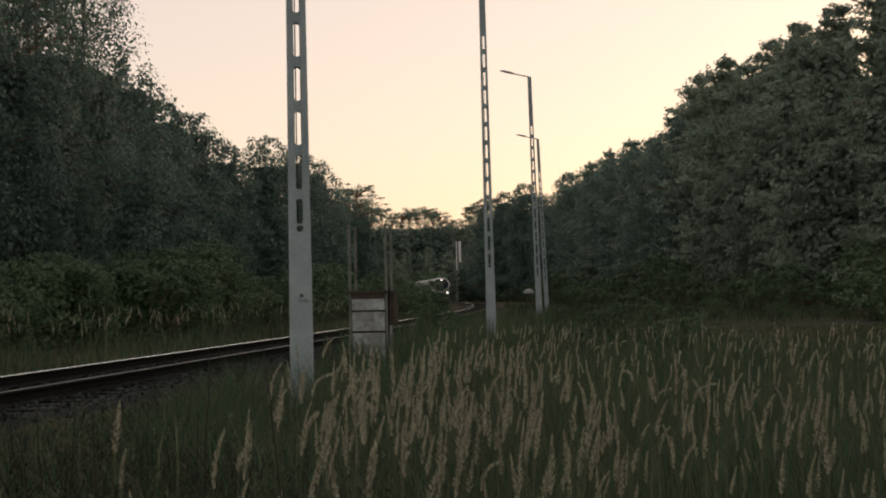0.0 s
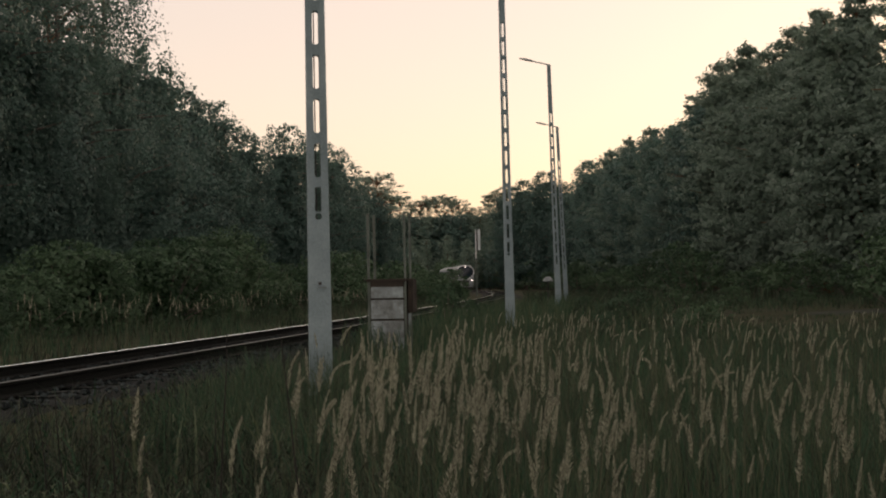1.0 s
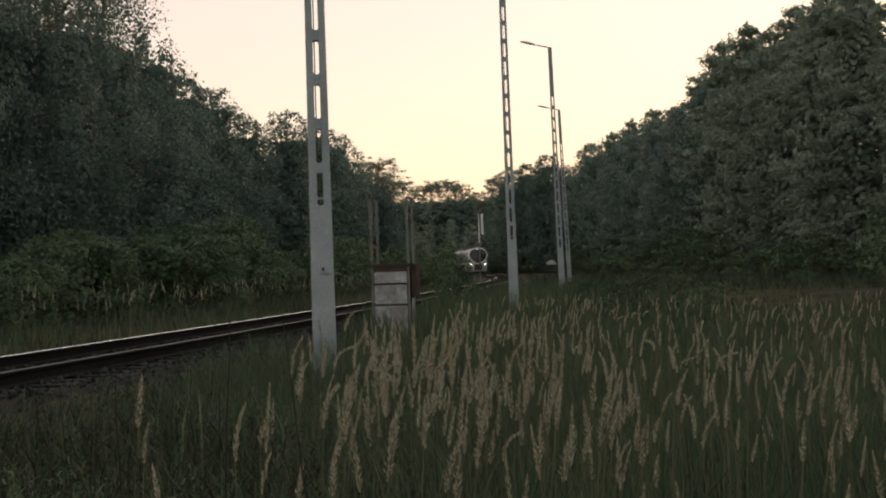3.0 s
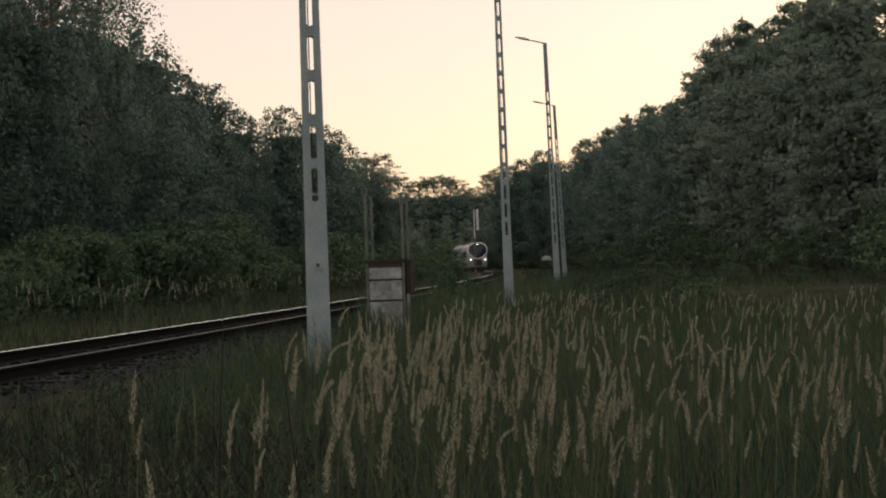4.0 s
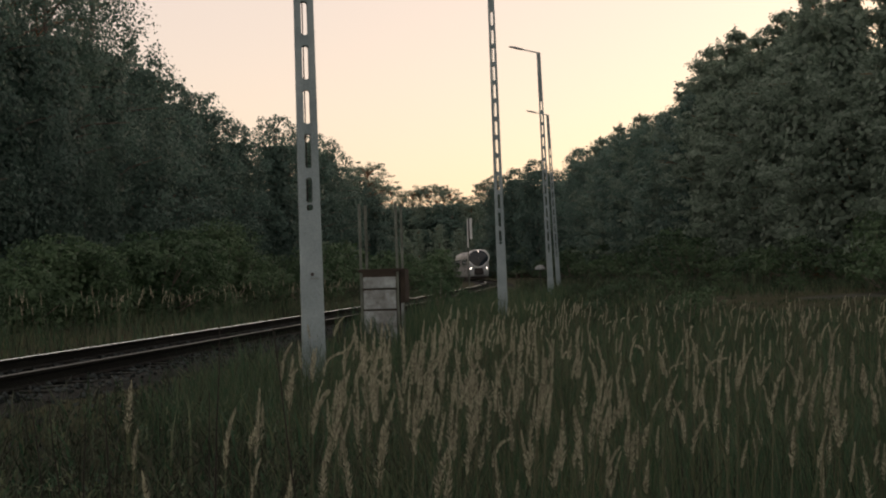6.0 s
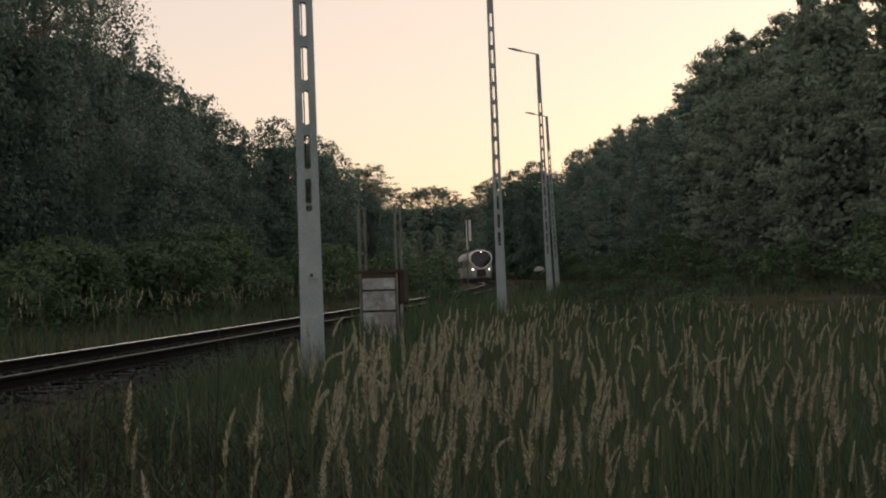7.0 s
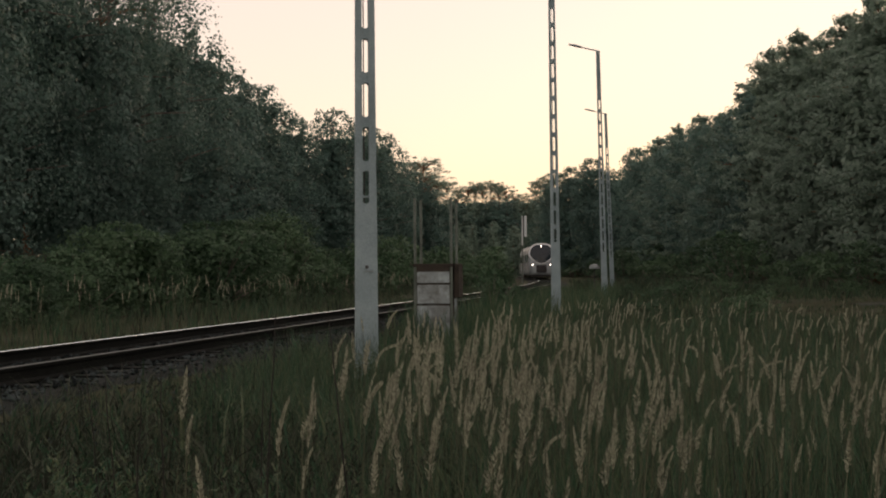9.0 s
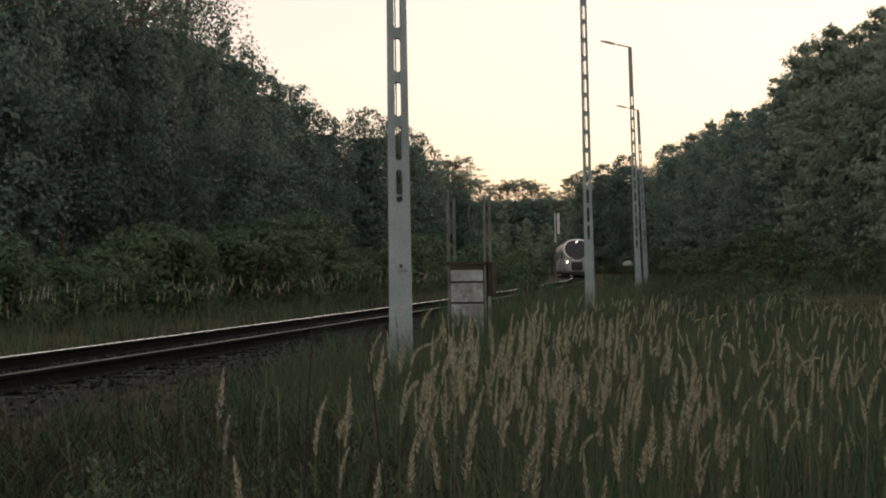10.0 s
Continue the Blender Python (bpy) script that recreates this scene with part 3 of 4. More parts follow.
def make_meadow():
    stalks, plumes, blades, weeds = Soup(), Soup(), Soup(), Soup()

    def spot(y0, y1, p, u0=-0.44, u1=0.40):
        y = (y0 ** p + RS.rand() * (y1 ** p - y0 ** p)) ** (1 / p)
        return RS.uniform(u0, u1) * y, y

    # feathery heads, in loose clumps
    for n, y0, y1, near in ((1380, 5.4, 12, True), (640, 12, 18, False), (1100, 18, 28, False), (350, 28, 50, False)):
        for i in range(n):
            x, y = spot(y0, y1, 2)
            s = offset(x, y)
            if s < 3.0 or x > 24:
                continue
            dens = min(1, (s - (4.75 if y < 13 else 4.2)) / (1.1 if y < 13 else 1.5)) * (0.62 + 0.85 * noise.noise((x * 0.6, y * 0.35, 2)))
            if x / y > 0.12 and y < 30:
                dens *= 0.6
            if RS.rand() > max(dens, 0.02 if y > 13 else 0):
                continue
            if clearance(x, y) < 1:
                continue
            g = height(x, y)
            hh = RS.uniform(0.60 if y < 12 else 0.7, 1.20 if y < 12 else 1.08) * (1 if y < 24 else max(0.5, 1 - (y - 24) * 0.03))
            k = 0.74 if x / y > 0.1 else 0.88 if x / y > 0.02 else 1.0
            plume(stalks, plumes, np.array((x, y, g)), hh, k * (1 if near else 0.8) * RS.uniform(0.17, 0.32), k * (1 if near else 0.75) * RS.uniform(0.022, 0.042), RS.uniform(0.015, 0.11), RS.uniform(-0.9, 1.3) + (3.14 if RS.rand() < 0.2 else 0), near)
    # blades
    for n, y0, y1, w in ((26000, 5.0, 16, 0.006), (26000, 16, 36, 0.011), (22000, 36, 90, 0.022)):
        for i in range(n):
            x, y = spot(y0, y1, 1.7)
            s = offset(x, y)
            if s < 1.9 or x > 30:
                continue
            k = min(1, max(0, s - 2.6) / 2.6)
            if RS.rand() > 0.12 + 0.88 * k:
                continue
            if clearance(x, y) == 0:
                continue
            hh = clearance(x, y) * (0.16 + 0.50 * k * (1 if y < 22 else max(0.4, 1 - (y - 22) * 0.03))) * RS.uniform(0.45, 1.15) * (1 + 0.35 * noise.noise((x * 0.5, y * 0.3, 7)))
            verge = y < 15 and s < 6.2 - RS.uniform(0, 1.2)
            if verge:
                if RS.rand() < 0.6:
                    continue
                hh *= 0.7
            blade(weeds if RS.rand() < (0.6 if verge else 0.25) else blades, np.array((x, y, height(x, y) - 0.02)), hh, w * RS.uniform(0.6, 1.5), hh * RS.uniform(0.1, 0.6), RS.uniform(0, 6.28))
    # bushy forbs with small leaves between the line and the tall grass
    for i in range(760):
        y = 5.6 + 12.5 * RS.rand() ** 1.2
        x0 = cx(y) + 2.2 + 4.3 * RS.rand() ** 0.75
        if noise.noise((x0 * 0.9, y * 0.6, 40)) < -0.28:
            continue
        top = RS.uniform(0.22, 0.72) * min(1.0, 0.4 + 0.25 * (x0 - cx(y) - 2.2))
        kind = blades if noise.noise((x0 * 0.5, y * 0.4, 44)) + RS.uniform(-0.25, 0.25) > 0.02 else weeds
        for j in range(3):
            a, t = RS.uniform(0, 6.28), top * RS.uniform(0.6, 1.0)
            tip = np.array((x0 + 0.2 * t * math.cos(a), y + 0.2 * t * math.sin(a), height(x0, y) + t))
            foot = np.array((x0, y, height(x0, y) - 0.02))
            w = np.array((0.0022, 0, 0))
            stalks.add([foot - w, foot + w, tip], [(0, 1, 2)])
            for k in range(26):
                q = 0.15 + 0.85 * RS.rand()
                b = RS.uniform(0, 6.28)
                base = foot + (tip - foot) * q
                blade(kind, base, RS.uniform(0.0, 0.045), 0.010 * RS.uniform(0.6, 1.5), RS.uniform(0.02, 0.085) * (1.25 - 0.6 * q), b)
    # thick soft grass round the foot of the first pole
    for i in range(5200):
        x, y = RS.uniform(-2.7, -0.7), RS.uniform(11.2, 15.2)
        if offset(x, y) < 3.0 or noise.noise((x * 1.5, y * 0.9, 51)) < -0.3:
            continue
        hh = RS.uniform(0.3, 0.66) * (1 + 0.4 * noise.noise((x * 1.1, y * 0.7, 52)))
        if abs(x + 1.63) < 0.7 and y > 13.4:
            hh *= 1.35
        blade(blades if i % 5 else weeds, np.array((x, y, height(x, y) - 0.02)), hh, 0.006 * RS.uniform(0.6, 1.4), hh * RS.uniform(0.1, 0.7), RS.uniform(0, 6.28))
    # grass grown up round the equipment stand
    for i in range(900):
        a, q = RS.uniform(0, 6.28), RS.uniform(0.45, 1.5)
        x, y = -1.34 + q * math.cos(a), 25.0 + q * math.sin(a)
        if offset(x, y) < 2.2:
            continue
        hh = RS.uniform(0.35, 0.85)
        blade(blades, np.array((x, y, height(x, y) - 0.02)), hh, 0.012 * RS.uniform(0.6, 1.5), hh * RS.uniform(0.1, 0.5), RS.uniform(0, 6.28))
    # low brown tangle along the shoulder of the line
    for i in range(15000):
        y = 8 + 32 * RS.rand() ** 1.5
        p = line_at(y, 2.1 + 3.4 * RS.rand(), 0)
        if noise.noise((p.x * 0.7, p.y * 0.7, 9)) < -0.25:
            continue
        hh = RS.uniform(0.08, 0.46)
        blade(weeds, np.array((p.x, p.y, height(p.x, p.y) - 0.01)), hh, 0.012 * RS.uniform(0.5, 1.6), hh * RS.uniform(0.2, 1.2), RS.uniform(0, 6.28))
    for i in range(21000):
        y = 26 + 52 * RS.rand() ** 1.2
        x = RS.uniform(-0.1, 0.40) * y
        if offset(x, y) < 2.3 or x > 26 or noise.noise((x * 0.4, y * 0.2, 12)) < -0.3:
            continue
        if clearance(x, y) == 0:
            continue
        hh = clearance(x, y) * RS.uniform(0.12, 0.5)
        blade(weeds if i % 3 == 0 else blades, np.array((x, y, height(x, y) - 0.01)), hh, 0.03 * RS.uniform(0.5, 1.6), hh * RS.uniform(0.2, 0.9), RS.uniform(0, 6.28))
    # rough dead growth at the far end of the meadow
    for i in range(9000):
        y = 66 + 80 * RS.rand() ** 1.3
        p = line_at(y, 2.6 + 14 * RS.rand(), 0)
        hh = RS.uniform(0.25, 0.95) * (0.7 + 0.6 * noise.noise((p.x * 0.3, p.y * 0.1, 17)))
        blade(weeds if i % 3 else blades, np.array((p.x, p.y, height(p.x, p.y) - 0.02)), hh, 0.05 * RS.uniform(0.5, 1.6), hh * RS.uniform(0.1, 0.7), RS.uniform(0, 6.28))
    # taller growth on the near verge further along
    for i in range(9500):
        y = 10 + 52 * RS.rand() ** 1.25
        off = RS.uniform(2.4, 5.4)
        p = line_at(y, off, 0)
        if noise.noise((p.x * 0.5, p.y * 0.3, 21)) < -0.2:
            continue
        if y < 17 and RS.rand() < 0.7:
            continue
        hh = RS.uniform(0.4, 1.0) * (1.0 if y > 25 else 0.34 + 0.20 * (off - 2.4))
        blade(blades, np.array((p.x, p.y, height(p.x, p.y) - 0.02)), hh, 0.016 * RS.uniform(0.6, 1.5), hh * RS.uniform(0.1, 0.5), RS.uniform(0, 6.28))
    # far bank of the line
    for i in range(15000):
        y = 12 + 95 * RS.rand() ** 1.5
        s = -(2.0 + 7.5 * RS.rand())
        p = line_at(y, s, 0)
        k = min(1, (-s - 2.0) / 2.0)
        patch = noise.noise((p.x * 0.45, p.y * 0.22, 31))
        if patch < -0.22:
            continue
        hh = (0.15 + 0.5 * k * (0.75 + patch)) * RS.uniform(0.4, 1.2)
        blade(blades if patch + RS.uniform(-0.3, 0.3) > 0 else weeds, np.array((p.x, p.y, height(p.x, p.y) - 0.02)), hh, 0.016 * RS.uniform(0.6, 1.5), hh * RS.uniform(0.1, 0.6), RS.uniform(0, 6.28))
    for i in range(300):
        y = 15 + 60 * RS.rand() ** 1.3
        s = -(3.4 + 3.0 * RS.rand())
        if noise.noise((y * 0.25, s, 3)) < -0.1:
            continue
        p = line_at(y, s, 0)
        plume(stalks, plumes, np.array((p.x, p.y, height(p.x, p.y))), RS.uniform(0.95, 1.4), RS.uniform(0.18, 0.30), RS.uniform(0.022, 0.036), RS.uniform(0.02, 0.14), RS.uniform(0, 6.28), False)
    weeds.make("low_weeds", M_TANGLE, "low tangled brown weeds beside the ballast", "weeds")
    stalks.make("grass_stalks", M_STALK, "thin dry stalks of tall meadow grass", "grass")
    plumes.make("grass_plumes", M_PLUME, "tan feathery seed heads of tall meadow grass", "grass")
    blades.make("grass_blades", M_BLADE, "dull green and straw-coloured grass blades", "grass")


make_meadow()


# ---- trees and shrubs ----
def unit(v):
    return v / np.maximum(np.linalg.norm(v, axis=1)[:, None], 1e-6)


def profile(kind, q):
    """A crown's half-width at each part of its height."""
    if kind == "pine":
        return np.maximum(0.03, 1 - q ** 2.4) ** 0.7 * (0.75 + 0.25 * np.minimum(1, q * 5))
    return np.sqrt(np.maximum(0.02, 1 - (2 * q ** 0.9 - 0.9) ** 2 / 1.25))


def clump_centres(kind, rs, H, R, z_low, clumps):
    """Where the foliage sits: along whorled limbs (pine), on flat plates (scots) or through a lobed crown."""
    C, size, flat = [], [], []
    if kind == "pine":
        tiers = int((H - z_low) / 0.72)
        each = max(4, int(clumps / tiers / 3))
        for i in range(tiers):
            q = (i + rs.rand() * 0.7) / tiers
            for k in range(each if q < 0.9 else 5):
                a = rs.uniform(0, 6.2832)
                reach = R * profile(kind, q) * rs.uniform(0.62, 1.18)
                rise = rs.uniform(-0.12, 0.22) + 0.35 * q
                for f in (0.42, 0.72, 1.0):
                    C.append((reach * f * math.cos(a), reach * f * math.sin(a), z_low + (H - z_low) * q + rise * reach * f * f))
                    size.append(R / 3.2 * rs.uniform(0.42, 0.72) * (1.1 - 0.35 * f) * (1 - 0.3 * q ** 3))
                    flat.append(0.62)
        for k in range(16):
            a, r = rs.uniform(0, 6.28), 1.1 * rs.rand()
            C.append((r * math.cos(a), r * math.sin(a), H * (rs.uniform(0.955, 1.0) - 0.05 * r)))
            size.append(rs.uniform(0.16, 0.3))
            flat.append(rs.uniform(1.2, 2.4))
    elif kind == "scots":
        for i in range(clumps):
            q = 1 - rs.rand() ** 1.5
            a = rs.uniform(0, 6.2832)
            r = R * (1.0 - 0.55 * q) * math.sqrt(rs.rand())
            C.append((r * math.cos(a) + 0.3 * R * (1 - q), r * math.sin(a), z_low + (H - z_low) * q))
            size.append(rs.uniform(0.4, 0.95))
            flat.append(0.36)
    else:
        ph = rs.uniform(0, 6.28, 4)
        for i in range(clumps):
            q = rs.rand() ** 0.85
            a = rs.uniform(0, 6.2832)
            lobe = 1 + 0.22 * math.sin(2 * a + ph[0] + 3 * q) + 0.15 * math.sin(5 * a + ph[1] - 7 * q)
            r = R * float(profile(kind, np.float64(q))) * lobe * (0.35 + 0.65 * math.sqrt(rs.rand()))
            C.append((r * math.cos(a), r * math.sin(a), z_low + (H - z_low) * q))
            size.append(rs.uniform(0.4, 1.0) * R / 3.2 * (0.6 if q > 0.92 else 1))
            flat.append(0.8)
    return np.array(C), np.array(size), np.array(flat)


def leaf_quads(p, nrm, l, w, rs, hang=0.0):
    d = np.cross(nrm, rs.normal(0, 1, p.shape))
    d[:, 2] -= hang
    d = unit(d)
    e = unit(np.cross(nrm, d))
    return np.stack([p - d * l * 0.5, p - e * w, p + d * l * 0.6, p + e * w], 1).reshape(-1, 3)


def crown_mesh(kind, rs, H, R, z_low, clumps, per, leaf=1.0, core=0.9):
    """Leaves laid round clumps in an uneven crown, denser leaves inside; also the clumps' centres for the limbs."""
    C, size, flat = clump_centres(kind, rs, H, R, z_low, clumps)
    m = np.maximum(6, (per * rs.uniform(0.7, 1.3, len(C)) * np.clip(size / size.mean(), 0.3, 1.6)).astype(int))
    idx = np.repeat(np.arange(len(C)), m)
    o = unit(rs.normal(0, 1, (len(idx), 3)))
    o *= rs.rand(len(idx), 1) ** 0.4 * np.where(rs.rand(len(idx), 1) < 0.07, 1.4, 1.0)
    off = o * size[idx][:, None]
    off[:, 2] *= flat[idx]
    if kind == "birch":
        off[:, 2] -= 0.9 * rs.rand(len(idx)) ** 2 + 0.25 * np.hypot(off[:, 0], off[:, 1])
    p = C[idx] + off
    out = p * np.array((1, 1, 0)) / R
    nrm = unit(o * 0.7 + out * 0.7 + np.array((0, 0, 0.35)) + rs.normal(0, 0.45, p.shape))
    l = leaf * rs.uniform(0.16, 0.36, (len(p), 1))
    V = [leaf_quads(p, nrm, l, l * (0.26 if kind in ("pine", "scots") else 0.40), rs, 0.6 if kind == "birch" else 0.0)]
    n = int(len(p) * 0.5) if core else 0
    if n:
        q = rs.rand(n) * core
        a = rs.uniform(0, 6.2832, n)
        rad = R * profile(kind, q) * (0.1 + 0.42 * np.sqrt(rs.rand(n)))
        p = np.stack([rad * np.cos(a), rad * np.sin(a), z_low + (H - z_low) * q], 1)
        nrm = unit(np.stack([np.cos(a), np.sin(a), np.full(n, 0.4)], 1) + rs.normal(0, 0.6, (n, 3)))
        l = rs.uniform(0.20, 0.32, (n, 1)) * R / 3.2 * max(1.0, leaf)
        V.append(leaf_quads(p, nrm, l, l * 0.55, rs))
    V = np.concatenate(V)
    k = np.arange(len(V) // 4)[:, None] * 4
    return V, np.concatenate([k + np.array((0, 1, 2)), k + np.array((0, 2, 3))]), [c for c in C[rs.permutation(len(C))]]


def make_tree(kind, seed, label, H=16.0, R=3.3, z_low=0.8, clumps=160, per=44, leaf=1.0, core=0.9):
    rs = np.random.RandomState(seed)
    tree = empty({"pine": "pine_tree", "scots": "pine_tree", "birch": "birch_tree", "oak": "oak_tree"}[kind])
    bark = M_BARK_P if kind in ("pine", "scots") else M_BARK_B
    V, Fc, C = crown_mesh(kind, rs, H, R, z_low, clumps, per, leaf, core)
    bm = bmesh.new()
    pts = [Vector((0, 0, -0.3))]
    for k in range(1, 7):
        pts.append(Vector((rs.uniform(-0.15, 0.15) * k / 3, rs.uniform(-0.15, 0.15) * k / 3, H * 0.93 * k / 6)))
    rings = []
    for k, p in enumerate(pts):
        r = (0.24 if k else 0.30) * (1 - 0.86 * k / 6)
        rings.append([p + Vector((r * math.cos(q), r * math.sin(q), 0)) for q in np.linspace(0, 6.2832, 9)[:-1]])
    loft(bm, rings)
    part("trunk", bm, bark, tree, "", True)
    bm = bmesh.new()
    for c in C[:34]:
        z = max(0.5, c[2] - rs.uniform(0.3, 1.4))
        k = min(5, int(z / (H * 0.93) * 6))
        f = z / (H * 0.93) * 6 - k
        p = pts[k].lerp(pts[k + 1], min(1, f))
        m = p.lerp(Vector(c), 0.55) + Vector((0, 0, 0.25))
        tube(bm, p, m, 0.06, 0.04, 5, False)
        tube(bm, m, c, 0.04, 0.015, 5, False)
    tagged(part("branchwork", bm, bark, tree), kind="stuff")
    soup("crown", V, Fc, M_PINE if kind in ("pine", "scots") else M_LEAF, tree)
    tagged(tree, label, "tree", "trees of the forest edge")
    return tree


def make_shrub(seed, H=2.6, R=1.5, clumps=34, per=32, leaf=0.62):
    rs = np.random.RandomState(seed)
    ob = empty("shrub")
    V, Fc, C = crown_mesh("oak", rs, H, R, 0.1, clumps, per, leaf)
    bm = bmesh.new()
    for c in C[:16]:
        tube(bm, (rs.uniform(-.2, .2), rs.uniform(-.2, .2), -0.1), c, 0.03, 0.01, 5, False)
    tagged(part("branchwork", bm, M_BARK_B, ob), kind="stuff")
    soup("foliage", V, Fc, M_SHRUB, ob)
    tagged(ob, "dense green leafy shrub at the forest edge", "shrub", "shrubs along the line")
    return ob


PINES = [make_tree("pine", 20 + k, "dark green pine with foliage down to the ground", R=2.9 + 0.25 * k, clumps=330, per=46, leaf=0.76) for k in range(3)]
OAKS = [make_tree("oak", 40 + k, "broadleaf tree with a dense rounded dark crown", R=3.4 + 0.2 * k, z_low=1.2, clumps=240, per=42, leaf=0.76) for k in range(2)]
OPEN = [make_tree("oak", 90 + k, "open-crowned tree with sky showing through its leaves", R=3.6, z_low=3.0, clumps=210, per=52, leaf=0.7, core=0.8) for k in range(1)]
SCOTS = [make_tree("scots", 95 + k, "old pine with flat airy tufts of needles", R=4.4, z_low=10.5, clumps=44, per=44, leaf=0.9, core=0) for k in range(3)]
DEEP = [make_tree("pine", 70 + k, "dark pine standing deeper in the forest", R=3.4, clumps=110, per=9, leaf=1.6) for k in range(2)]
DEEP += [make_tree("oak", 80, "dark broadleaf tree standing deeper in the forest", R=3.5, clumps=110, per=14, leaf=1.5)]
BIRCHES = [make_tree("birch", 50 + k, "tall birch with loose drooping foliage", R=2.9, z_low=2.0, clumps=200, per=130, leaf=0.40, core=0.62) for k in range(2)]
SHRUBS = [make_shrub(60 + k, 2.4 + 0.5 * k, 1.4 + 0.2 * k) for k in range(3)]
BANK_SHRUBS = [make_shrub(66 + k, 2.4 + 0.5 * k, 1.4 + 0.2 * k, 80, 64, 0.34) for k in range(3)]
USED = set()
TR = random.Random(5)


def plant(kinds, x, y, h, wide=1.0, base=16.0):
    """Set a copy of one of the kinds at x, y, so tall; the first of each kind is the original itself."""
    src = TR.choice([k for k in kinds if k.name not in USED] or kinds)
    if -20 < y < 335 and abs(offset(x, y)) < (2.3 if h < 1.6 else 3.2 if h < 4 else 4.6):
        x = cx(y) + math.copysign(4.8, offset(x, y))
    k = h / base
    m = pose(x, y, height(x, y) - 0.05, 0, 0, TR.uniform(0, 360)) @ Matrix.Diagonal((k * wide, k * wide, k, 1))
    if src.name not in USED:
        USED.add(src.name)
        src.matrix_basis = m
        return src
    keep = src.matrix_basis.copy()
    src.matrix_basis = Matrix.Identity(4)
    ob = copy_thing(src, m)
    src.matrix_basis = keep
    return ob


def edge_tree(kinds, u, w, d, wide=1.0):
    plant(kinds, u * d, d, (CAM_Z + w * d - height(u * d, d)) / 0.985, wide)


# left-hand forest edge: bearing, rise and distance of each crown that makes the skyline
for u, w, d, kinds in ((-0.45, 0.40, 46, BIRCHES), (-0.40, 0.36, 52, BIRCHES), (-0.345, 0.31, 58, BIRCHES), (-0.30, 0.28, 62, BIRCHES), (-0.268, 0.262, 70, BIRCHES),
                       (-0.228, 0.172, 80, OAKS), (-0.205, 0.145, 90, OAKS), (-0.184, 0.136, 98, OAKS), (-0.161, 0.112, 108, OAKS),
                       (-0.131, 0.1176, 125, OPEN), (-0.108, 0.110, 140, OAKS), (-0.094, 0.100, 152, OAKS), (-0.082, 0.080, 168, OAKS), (-0.072, 0.072, 180, OAKS), (-0.062, 0.083, 180, SCOTS), (-0.068, 0.079, 186, SCOTS), (-0.058, 0.062, 200, OAKS), (-0.063, 0.064, 174, OAKS)):
    edge_tree(kinds, u, w, d)
# old pines among the birches, their reddish trunks showing
for u, w, d in ((-0.335, 0.31, 61), (-0.305, 0.285, 65), (-0.36, 0.32, 57)):
    edge_tree(SCOTS, u, w, d, 0.8)
# right-hand forest edge
for u, w, d, kinds in ((0.375, 0.25, 58, PINES), (0.335, 0.238, 64, PINES), (0.295, 0.208, 72, PINES), (0.268, 0.195, 78, PINES), (0.248, 0.183, 84, PINES), (0.229, 0.168, 90, PINES),
                       (0.212, 0.172, 96, PINES), (0.193, 0.160, 104, PINES), (0.176, 0.131, 116, PINES), (0.158, 0.113, 126, PINES), (0.140, 0.112, 140, PINES),
                       (0.125, 0.104, 154, PINES), (0.110, 0.096, 170, PINES), (0.094, 0.087, 190, OAKS), (0.078, 0.072, 205, OAKS), (0.062, 0.080, 220, OAKS), (0.046, 0.074, 235, OAKS), (0.033, 0.066, 250, OAKS)):
    edge_tree(kinds, u, w, d, 1.1)
for u, w, d in ((0.150, 0.110, 132), (0.133, 0.103, 148), (0.117, 0.096, 162), (0.102, 0.087, 180), (0.167, 0.115, 122), (0.184, 0.138, 112)):
    edge_tree(OAKS, u, w, d, 1.1)
# the end of the vista, beyond the bend: an even bank of trees with old airy pines above it
for k in range(24):
    edge_tree(DEEP, -0.080 + k * 0.0052, 0.050 + TR.uniform(-0.0015, 0.0015), 343 + TR.uniform(-3, 3), 1.2)
    edge_tree(OAKS if k % 3 == 0 else DEEP, -0.078 + k * 0.0052, 0.049 + TR.uniform(-0.002, 0.002), 354 + TR.uniform(-3, 3), 1.4)
for u, w in ((-0.060, 0.071), (-0.052, 0.066), (-0.045, 0.065), (-0.038, 0.061), (-0.031, 0.061), (-0.025, 0.064), (-0.019, 0.062), (-0.013, 0.065), (-0.007, 0.064),
             (-0.001, 0.061), (0.005, 0.056), (0.010, 0.053), (0.021, 0.062), (0.027, 0.066), (0.033, 0.070)):
    edge_tree(SCOTS, u, w, 364 + TR.uniform(-2, 2), TR.uniform(0.72, 1.0))
for k in range(15):
    plant(DEEP, -20 + k * 2.1, 266 + TR.uniform(-4, 4), TR.uniform(7.5, 10.5), 1.5)
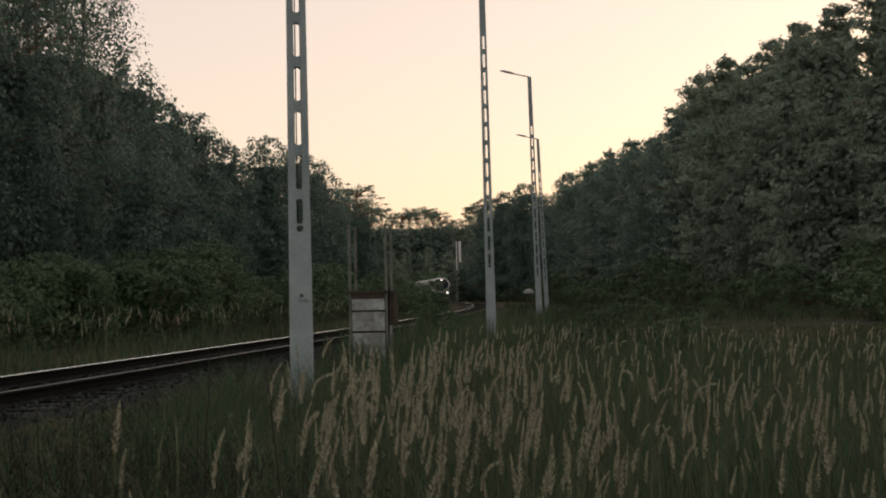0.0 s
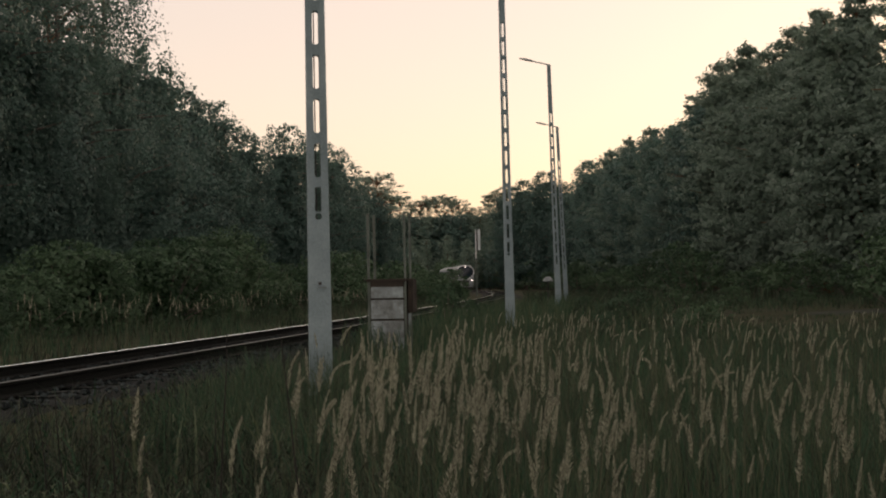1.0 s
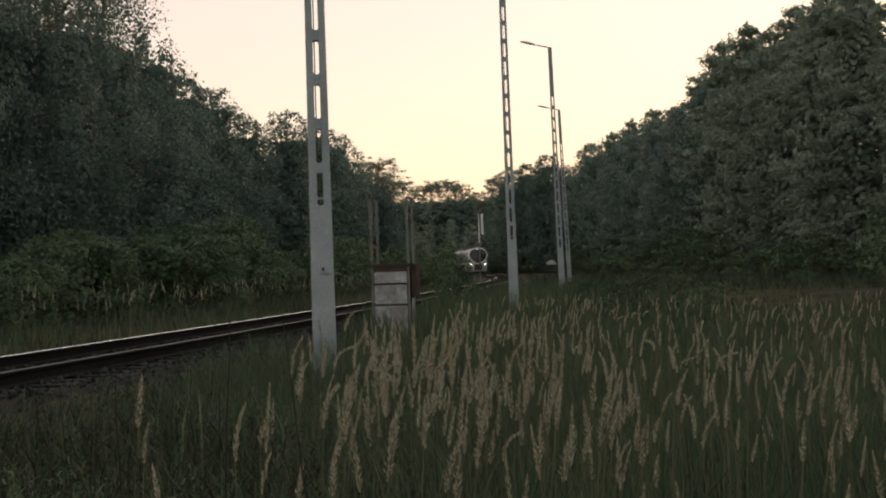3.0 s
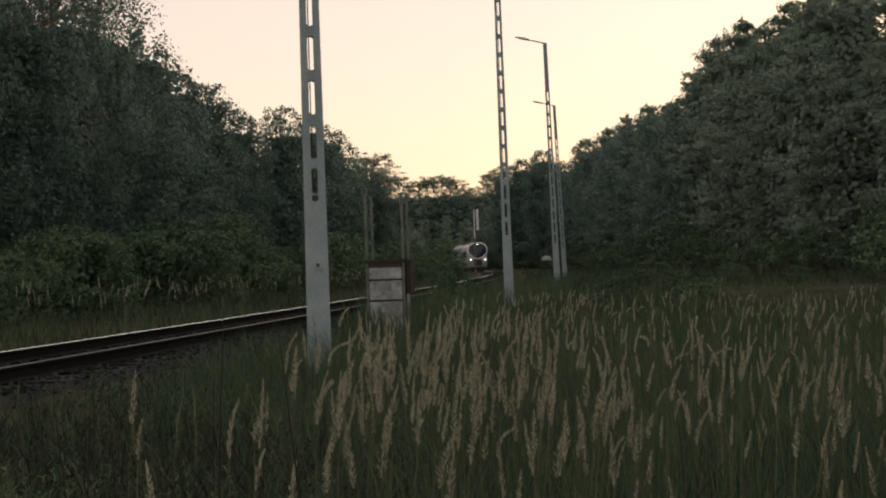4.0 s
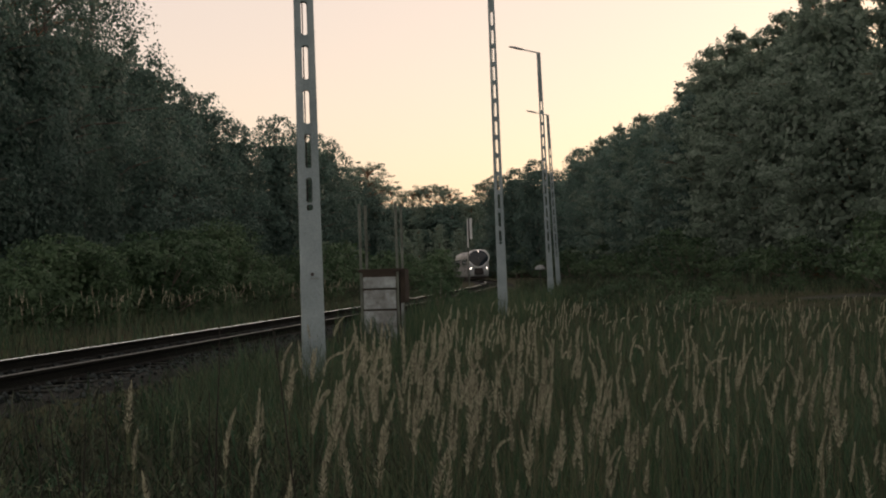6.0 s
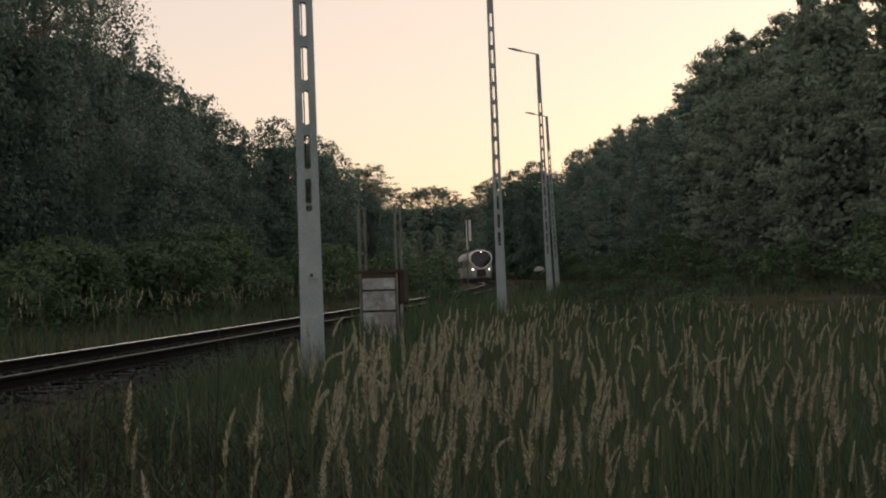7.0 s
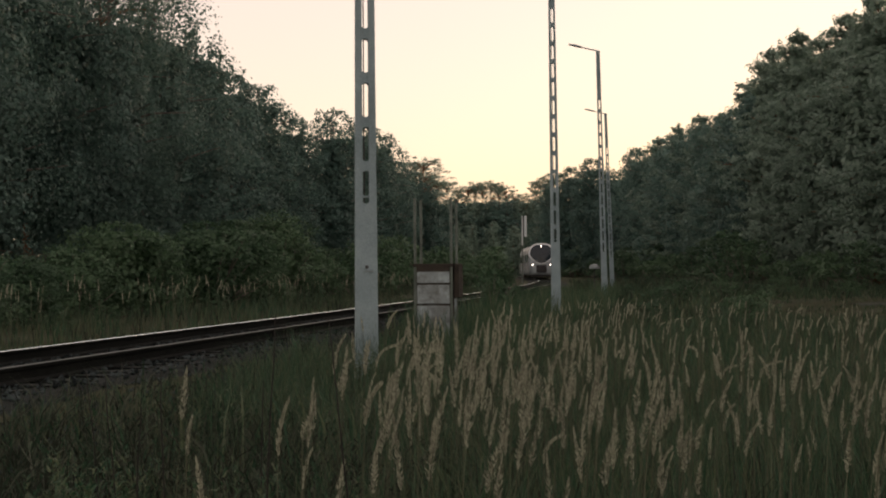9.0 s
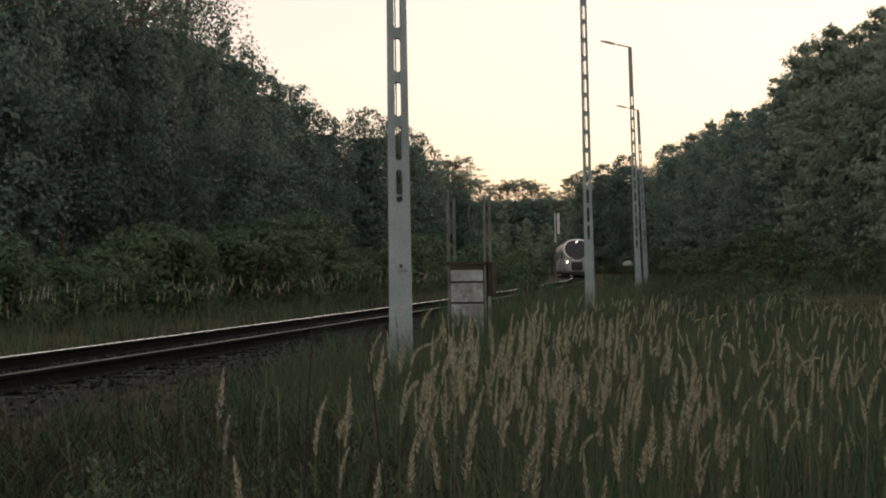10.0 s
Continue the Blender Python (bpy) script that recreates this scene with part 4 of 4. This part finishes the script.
# deeper rows that close the forest behind the edge
for dx, low in ((3.5, 0.88), (8.5, 0.82)):
    for k in range(17):
        d = 48 + k * 10.5 + TR.uniform(-2, 2)
        u = -0.245 * 70 / d if d < 100 else -0.172 * 100 / d
        w_edge = np.interp(d, [46, 66, 74, 84, 108, 125, 152, 176, 230], [0.40, 0.262, 0.235, 0.165, 0.108, 0.117, 0.10, 0.078, 0.07])
        x = u * d - dx - TR.uniform(0, 2)
        plant(DEEP, x, d, max(8.0, (CAM_Z + w_edge * d) * low * (0.68 if d < 76 else 1) * TR.uniform(0.9, 1.03)), 1.1)
    for k in range(19):
        d = 54 + k * 10.5 + TR.uniform(-2, 2)
        w_edge = np.interp(d, [58, 72, 90, 104, 126, 154, 190, 250], [0.25, 0.208, 0.168, 0.155, 0.11, 0.094, 0.078, 0.066])
        u = np.interp(d, [58, 72, 90, 104, 126, 154, 190, 250], [0.375, 0.295, 0.229, 0.193, 0.158, 0.125, 0.094, 0.033])
        x = u * d + dx + TR.uniform(0, 2)
        plant(DEEP[:2], x, d, max(8.0, (CAM_Z + w_edge * d) * low * TR.uniform(0.9, 1.03)), 1.15)
    for k in range(14):
        plant(DEEP, -34 + k * 5.2 + TR.uniform(-1, 1), 322 + dx * 2, 15 * low * TR.uniform(0.9, 1.05), 1.2)

# unseen pines added beside the meadow, to keep the low sun off the grass
for k in range(9):
    plant(DEEP[:2], 25 + TR.uniform(-2, 3) + 0.12 * k, 20 + k * 4.6, TR.uniform(14, 18), 1.2)
    plant(DEEP[:2], 32 + TR.uniform(-2, 2), 18 + k * 4.8, TR.uniform(14, 17), 1.2)
for k in range(26):
    plant(SHRUBS, -36 + k * 2.6, 283 + TR.uniform(-3, 12), TR.uniform(4.0, 6.5), 1.5, 2.6)

# shrubs: along the far bank, at the feet of both forest edges
for k in range(64):
    y = 20 + 170 * (k / 64) ** 1.25 + TR.uniform(-1, 1)
    p = line_at(y, -(9.2 + TR.uniform(0, 4.0)), 0)
    plant(BANK_SHRUBS if y < 75 else SHRUBS, p.x, p.y, TR.uniform(1.4, 3.2), 1.15, 2.6)
for k in range(34):
    d = 50 + 165 * (k / 34) + TR.uniform(-1.5, 1.5)
    u = np.interp(d, [58, 72, 90, 104, 126, 154, 190, 250], [0.355, 0.27, 0.205, 0.175, 0.145, 0.115, 0.086, 0.033])
    plant(SHRUBS, u * d - TR.uniform(0.5, 2.5), d, TR.uniform(1.4, 3.2), 1.2, 2.6)


for u, d, h in ((-0.030, 128, 2.2), (-0.024, 132, 2.0), (-0.017, 126, 1.9), (-0.011, 131, 1.8), (-0.005, 129, 1.65), (-0.001, 133, 1.3), (-0.036, 120, 2.4), (-0.020, 110, 1.5), (-0.0125, 127, 2.6), (-0.0085, 128, 1.8)):
    plant(SHRUBS, u * d, d, h, 1.25, 2.6)
plant(SHRUBS, -0.45, 36.5, 1.2, 0.9, 2.6)
plant(SHRUBS, 0.25, 43.0, 0.95, 1.0, 2.6)
plant(SHRUBS, 0.1, 34.0, 0.8, 1.0, 2.6)
for k in range(18):
    d = 160 + k * 6.5
    u = np.interp(d, [126, 154, 190, 250, 280], [0.150, 0.118, 0.090, 0.036, 0.02])
    plant(SHRUBS, u * d + TR.uniform(0, 2), d, TR.uniform(3.0, 4.5), 1.5, 2.6)
for k in range(12):
    d = 62 + k * 8
    u = np.interp(d, [58, 72, 90, 104, 126, 154], [0.375, 0.295, 0.229, 0.193, 0.158, 0.125])
    plant(SHRUBS, u * d + 3, d, TR.uniform(2.5, 4.0), 1.5, 2.6)
# low scrub between the meadow and the pines
for k in range(16):
    d = TR.uniform(33, 62)
    u = TR.uniform(0.075, 0.25 if d > 40 else 0.20)
    if clearance(u * d, d) == 1.0:
        plant(SHRUBS, u * d, d, TR.uniform(0.4, 0.8), 1.5, 2.6)
for k in range(12):
    d = 150 + k * 9
    u = np.interp(d, [126, 154, 190, 250], [0.158, 0.125, 0.094, 0.033])
    plant(DEEP, u * d + 2.0, d + 3, (CAM_Z + 0.07 * d) * 0.8, 1.4)


# ---- tall dead weeds close by ----
def make_weed(x, y, h, lean, seed):
    rs = np.random.RandomState(seed)
    ob = empty("dead_weed", pose(x, y, height(x, y) - 0.03))
    bm = bmesh.new()
    rings, p = [], Vector((0, 0, 0))
    for k in range(8):
        w = 0.0055 - 0.0005 * k
        rings.append([p + Vector((w * math.cos(q), w * math.sin(q), 0)) for q in np.linspace(0, 6.2832, 7)[:-1]])
        p = p + Vector((lean / 7 + rs.uniform(-0.008, 0.008), rs.uniform(-0.01, 0.01), h / 7))
    loft(bm, rings)
    part("stem", bm, M_WEED, ob)
    tagged(ob, "tall thin dead weed stem in the grass", "weed", "dead weeds")


for x, y, h, lean, seed in ((-0.575, 5.4, 1.36, -0.12, 1), (-1.01, 5.4, 1.34, 0.09, 2), (-1.50, 5.8, 1.08, 0.01, 3), (-1.92, 6.6, 0.98, -0.10, 4), (-2.25, 7.4, 0.95, -0.08, 5),
                            (-1.20, 6.4, 1.0, 0.03, 6), (-1.75, 6.2, 0.9, 0.05, 7)):
    make_weed(x, y, h, lean, seed)


# ---- sleepers ----
def make_sleepers():
    bm = bmesh.new()
    box(bm, -1.25, 1.25, -0.12, 0.12, RAIL_Z - 0.33, RAIL_Z - 0.174, 0.012)
    me = bpy.data.meshes.new("sleeper")
    bm.to_mesh(me)
    bm.free()
    me.materials.append(M_SLEEPER)
    y, n = -2.0, 0
    while n < 300:
        ob = new("sleeper", me)
        ob.parent = track
        p = line_at(y, 0, 0)
        ob.matrix_basis = pose(p.x, y, 0, 0, 0, math.degrees(-math.atan(slope(y))))
        y += 0.62
        n += 1


make_sleepers()


def motions():
    rows = [k * 1.0 for k in range(11)]
    walk(lead_car, [(t, car_pose(t, CAR_L / 2)) for t in rows])
    walk(rear_car, [(t, car_pose(t, CAR_L * 1.5 + 0.1)) for t in rows])


motions()
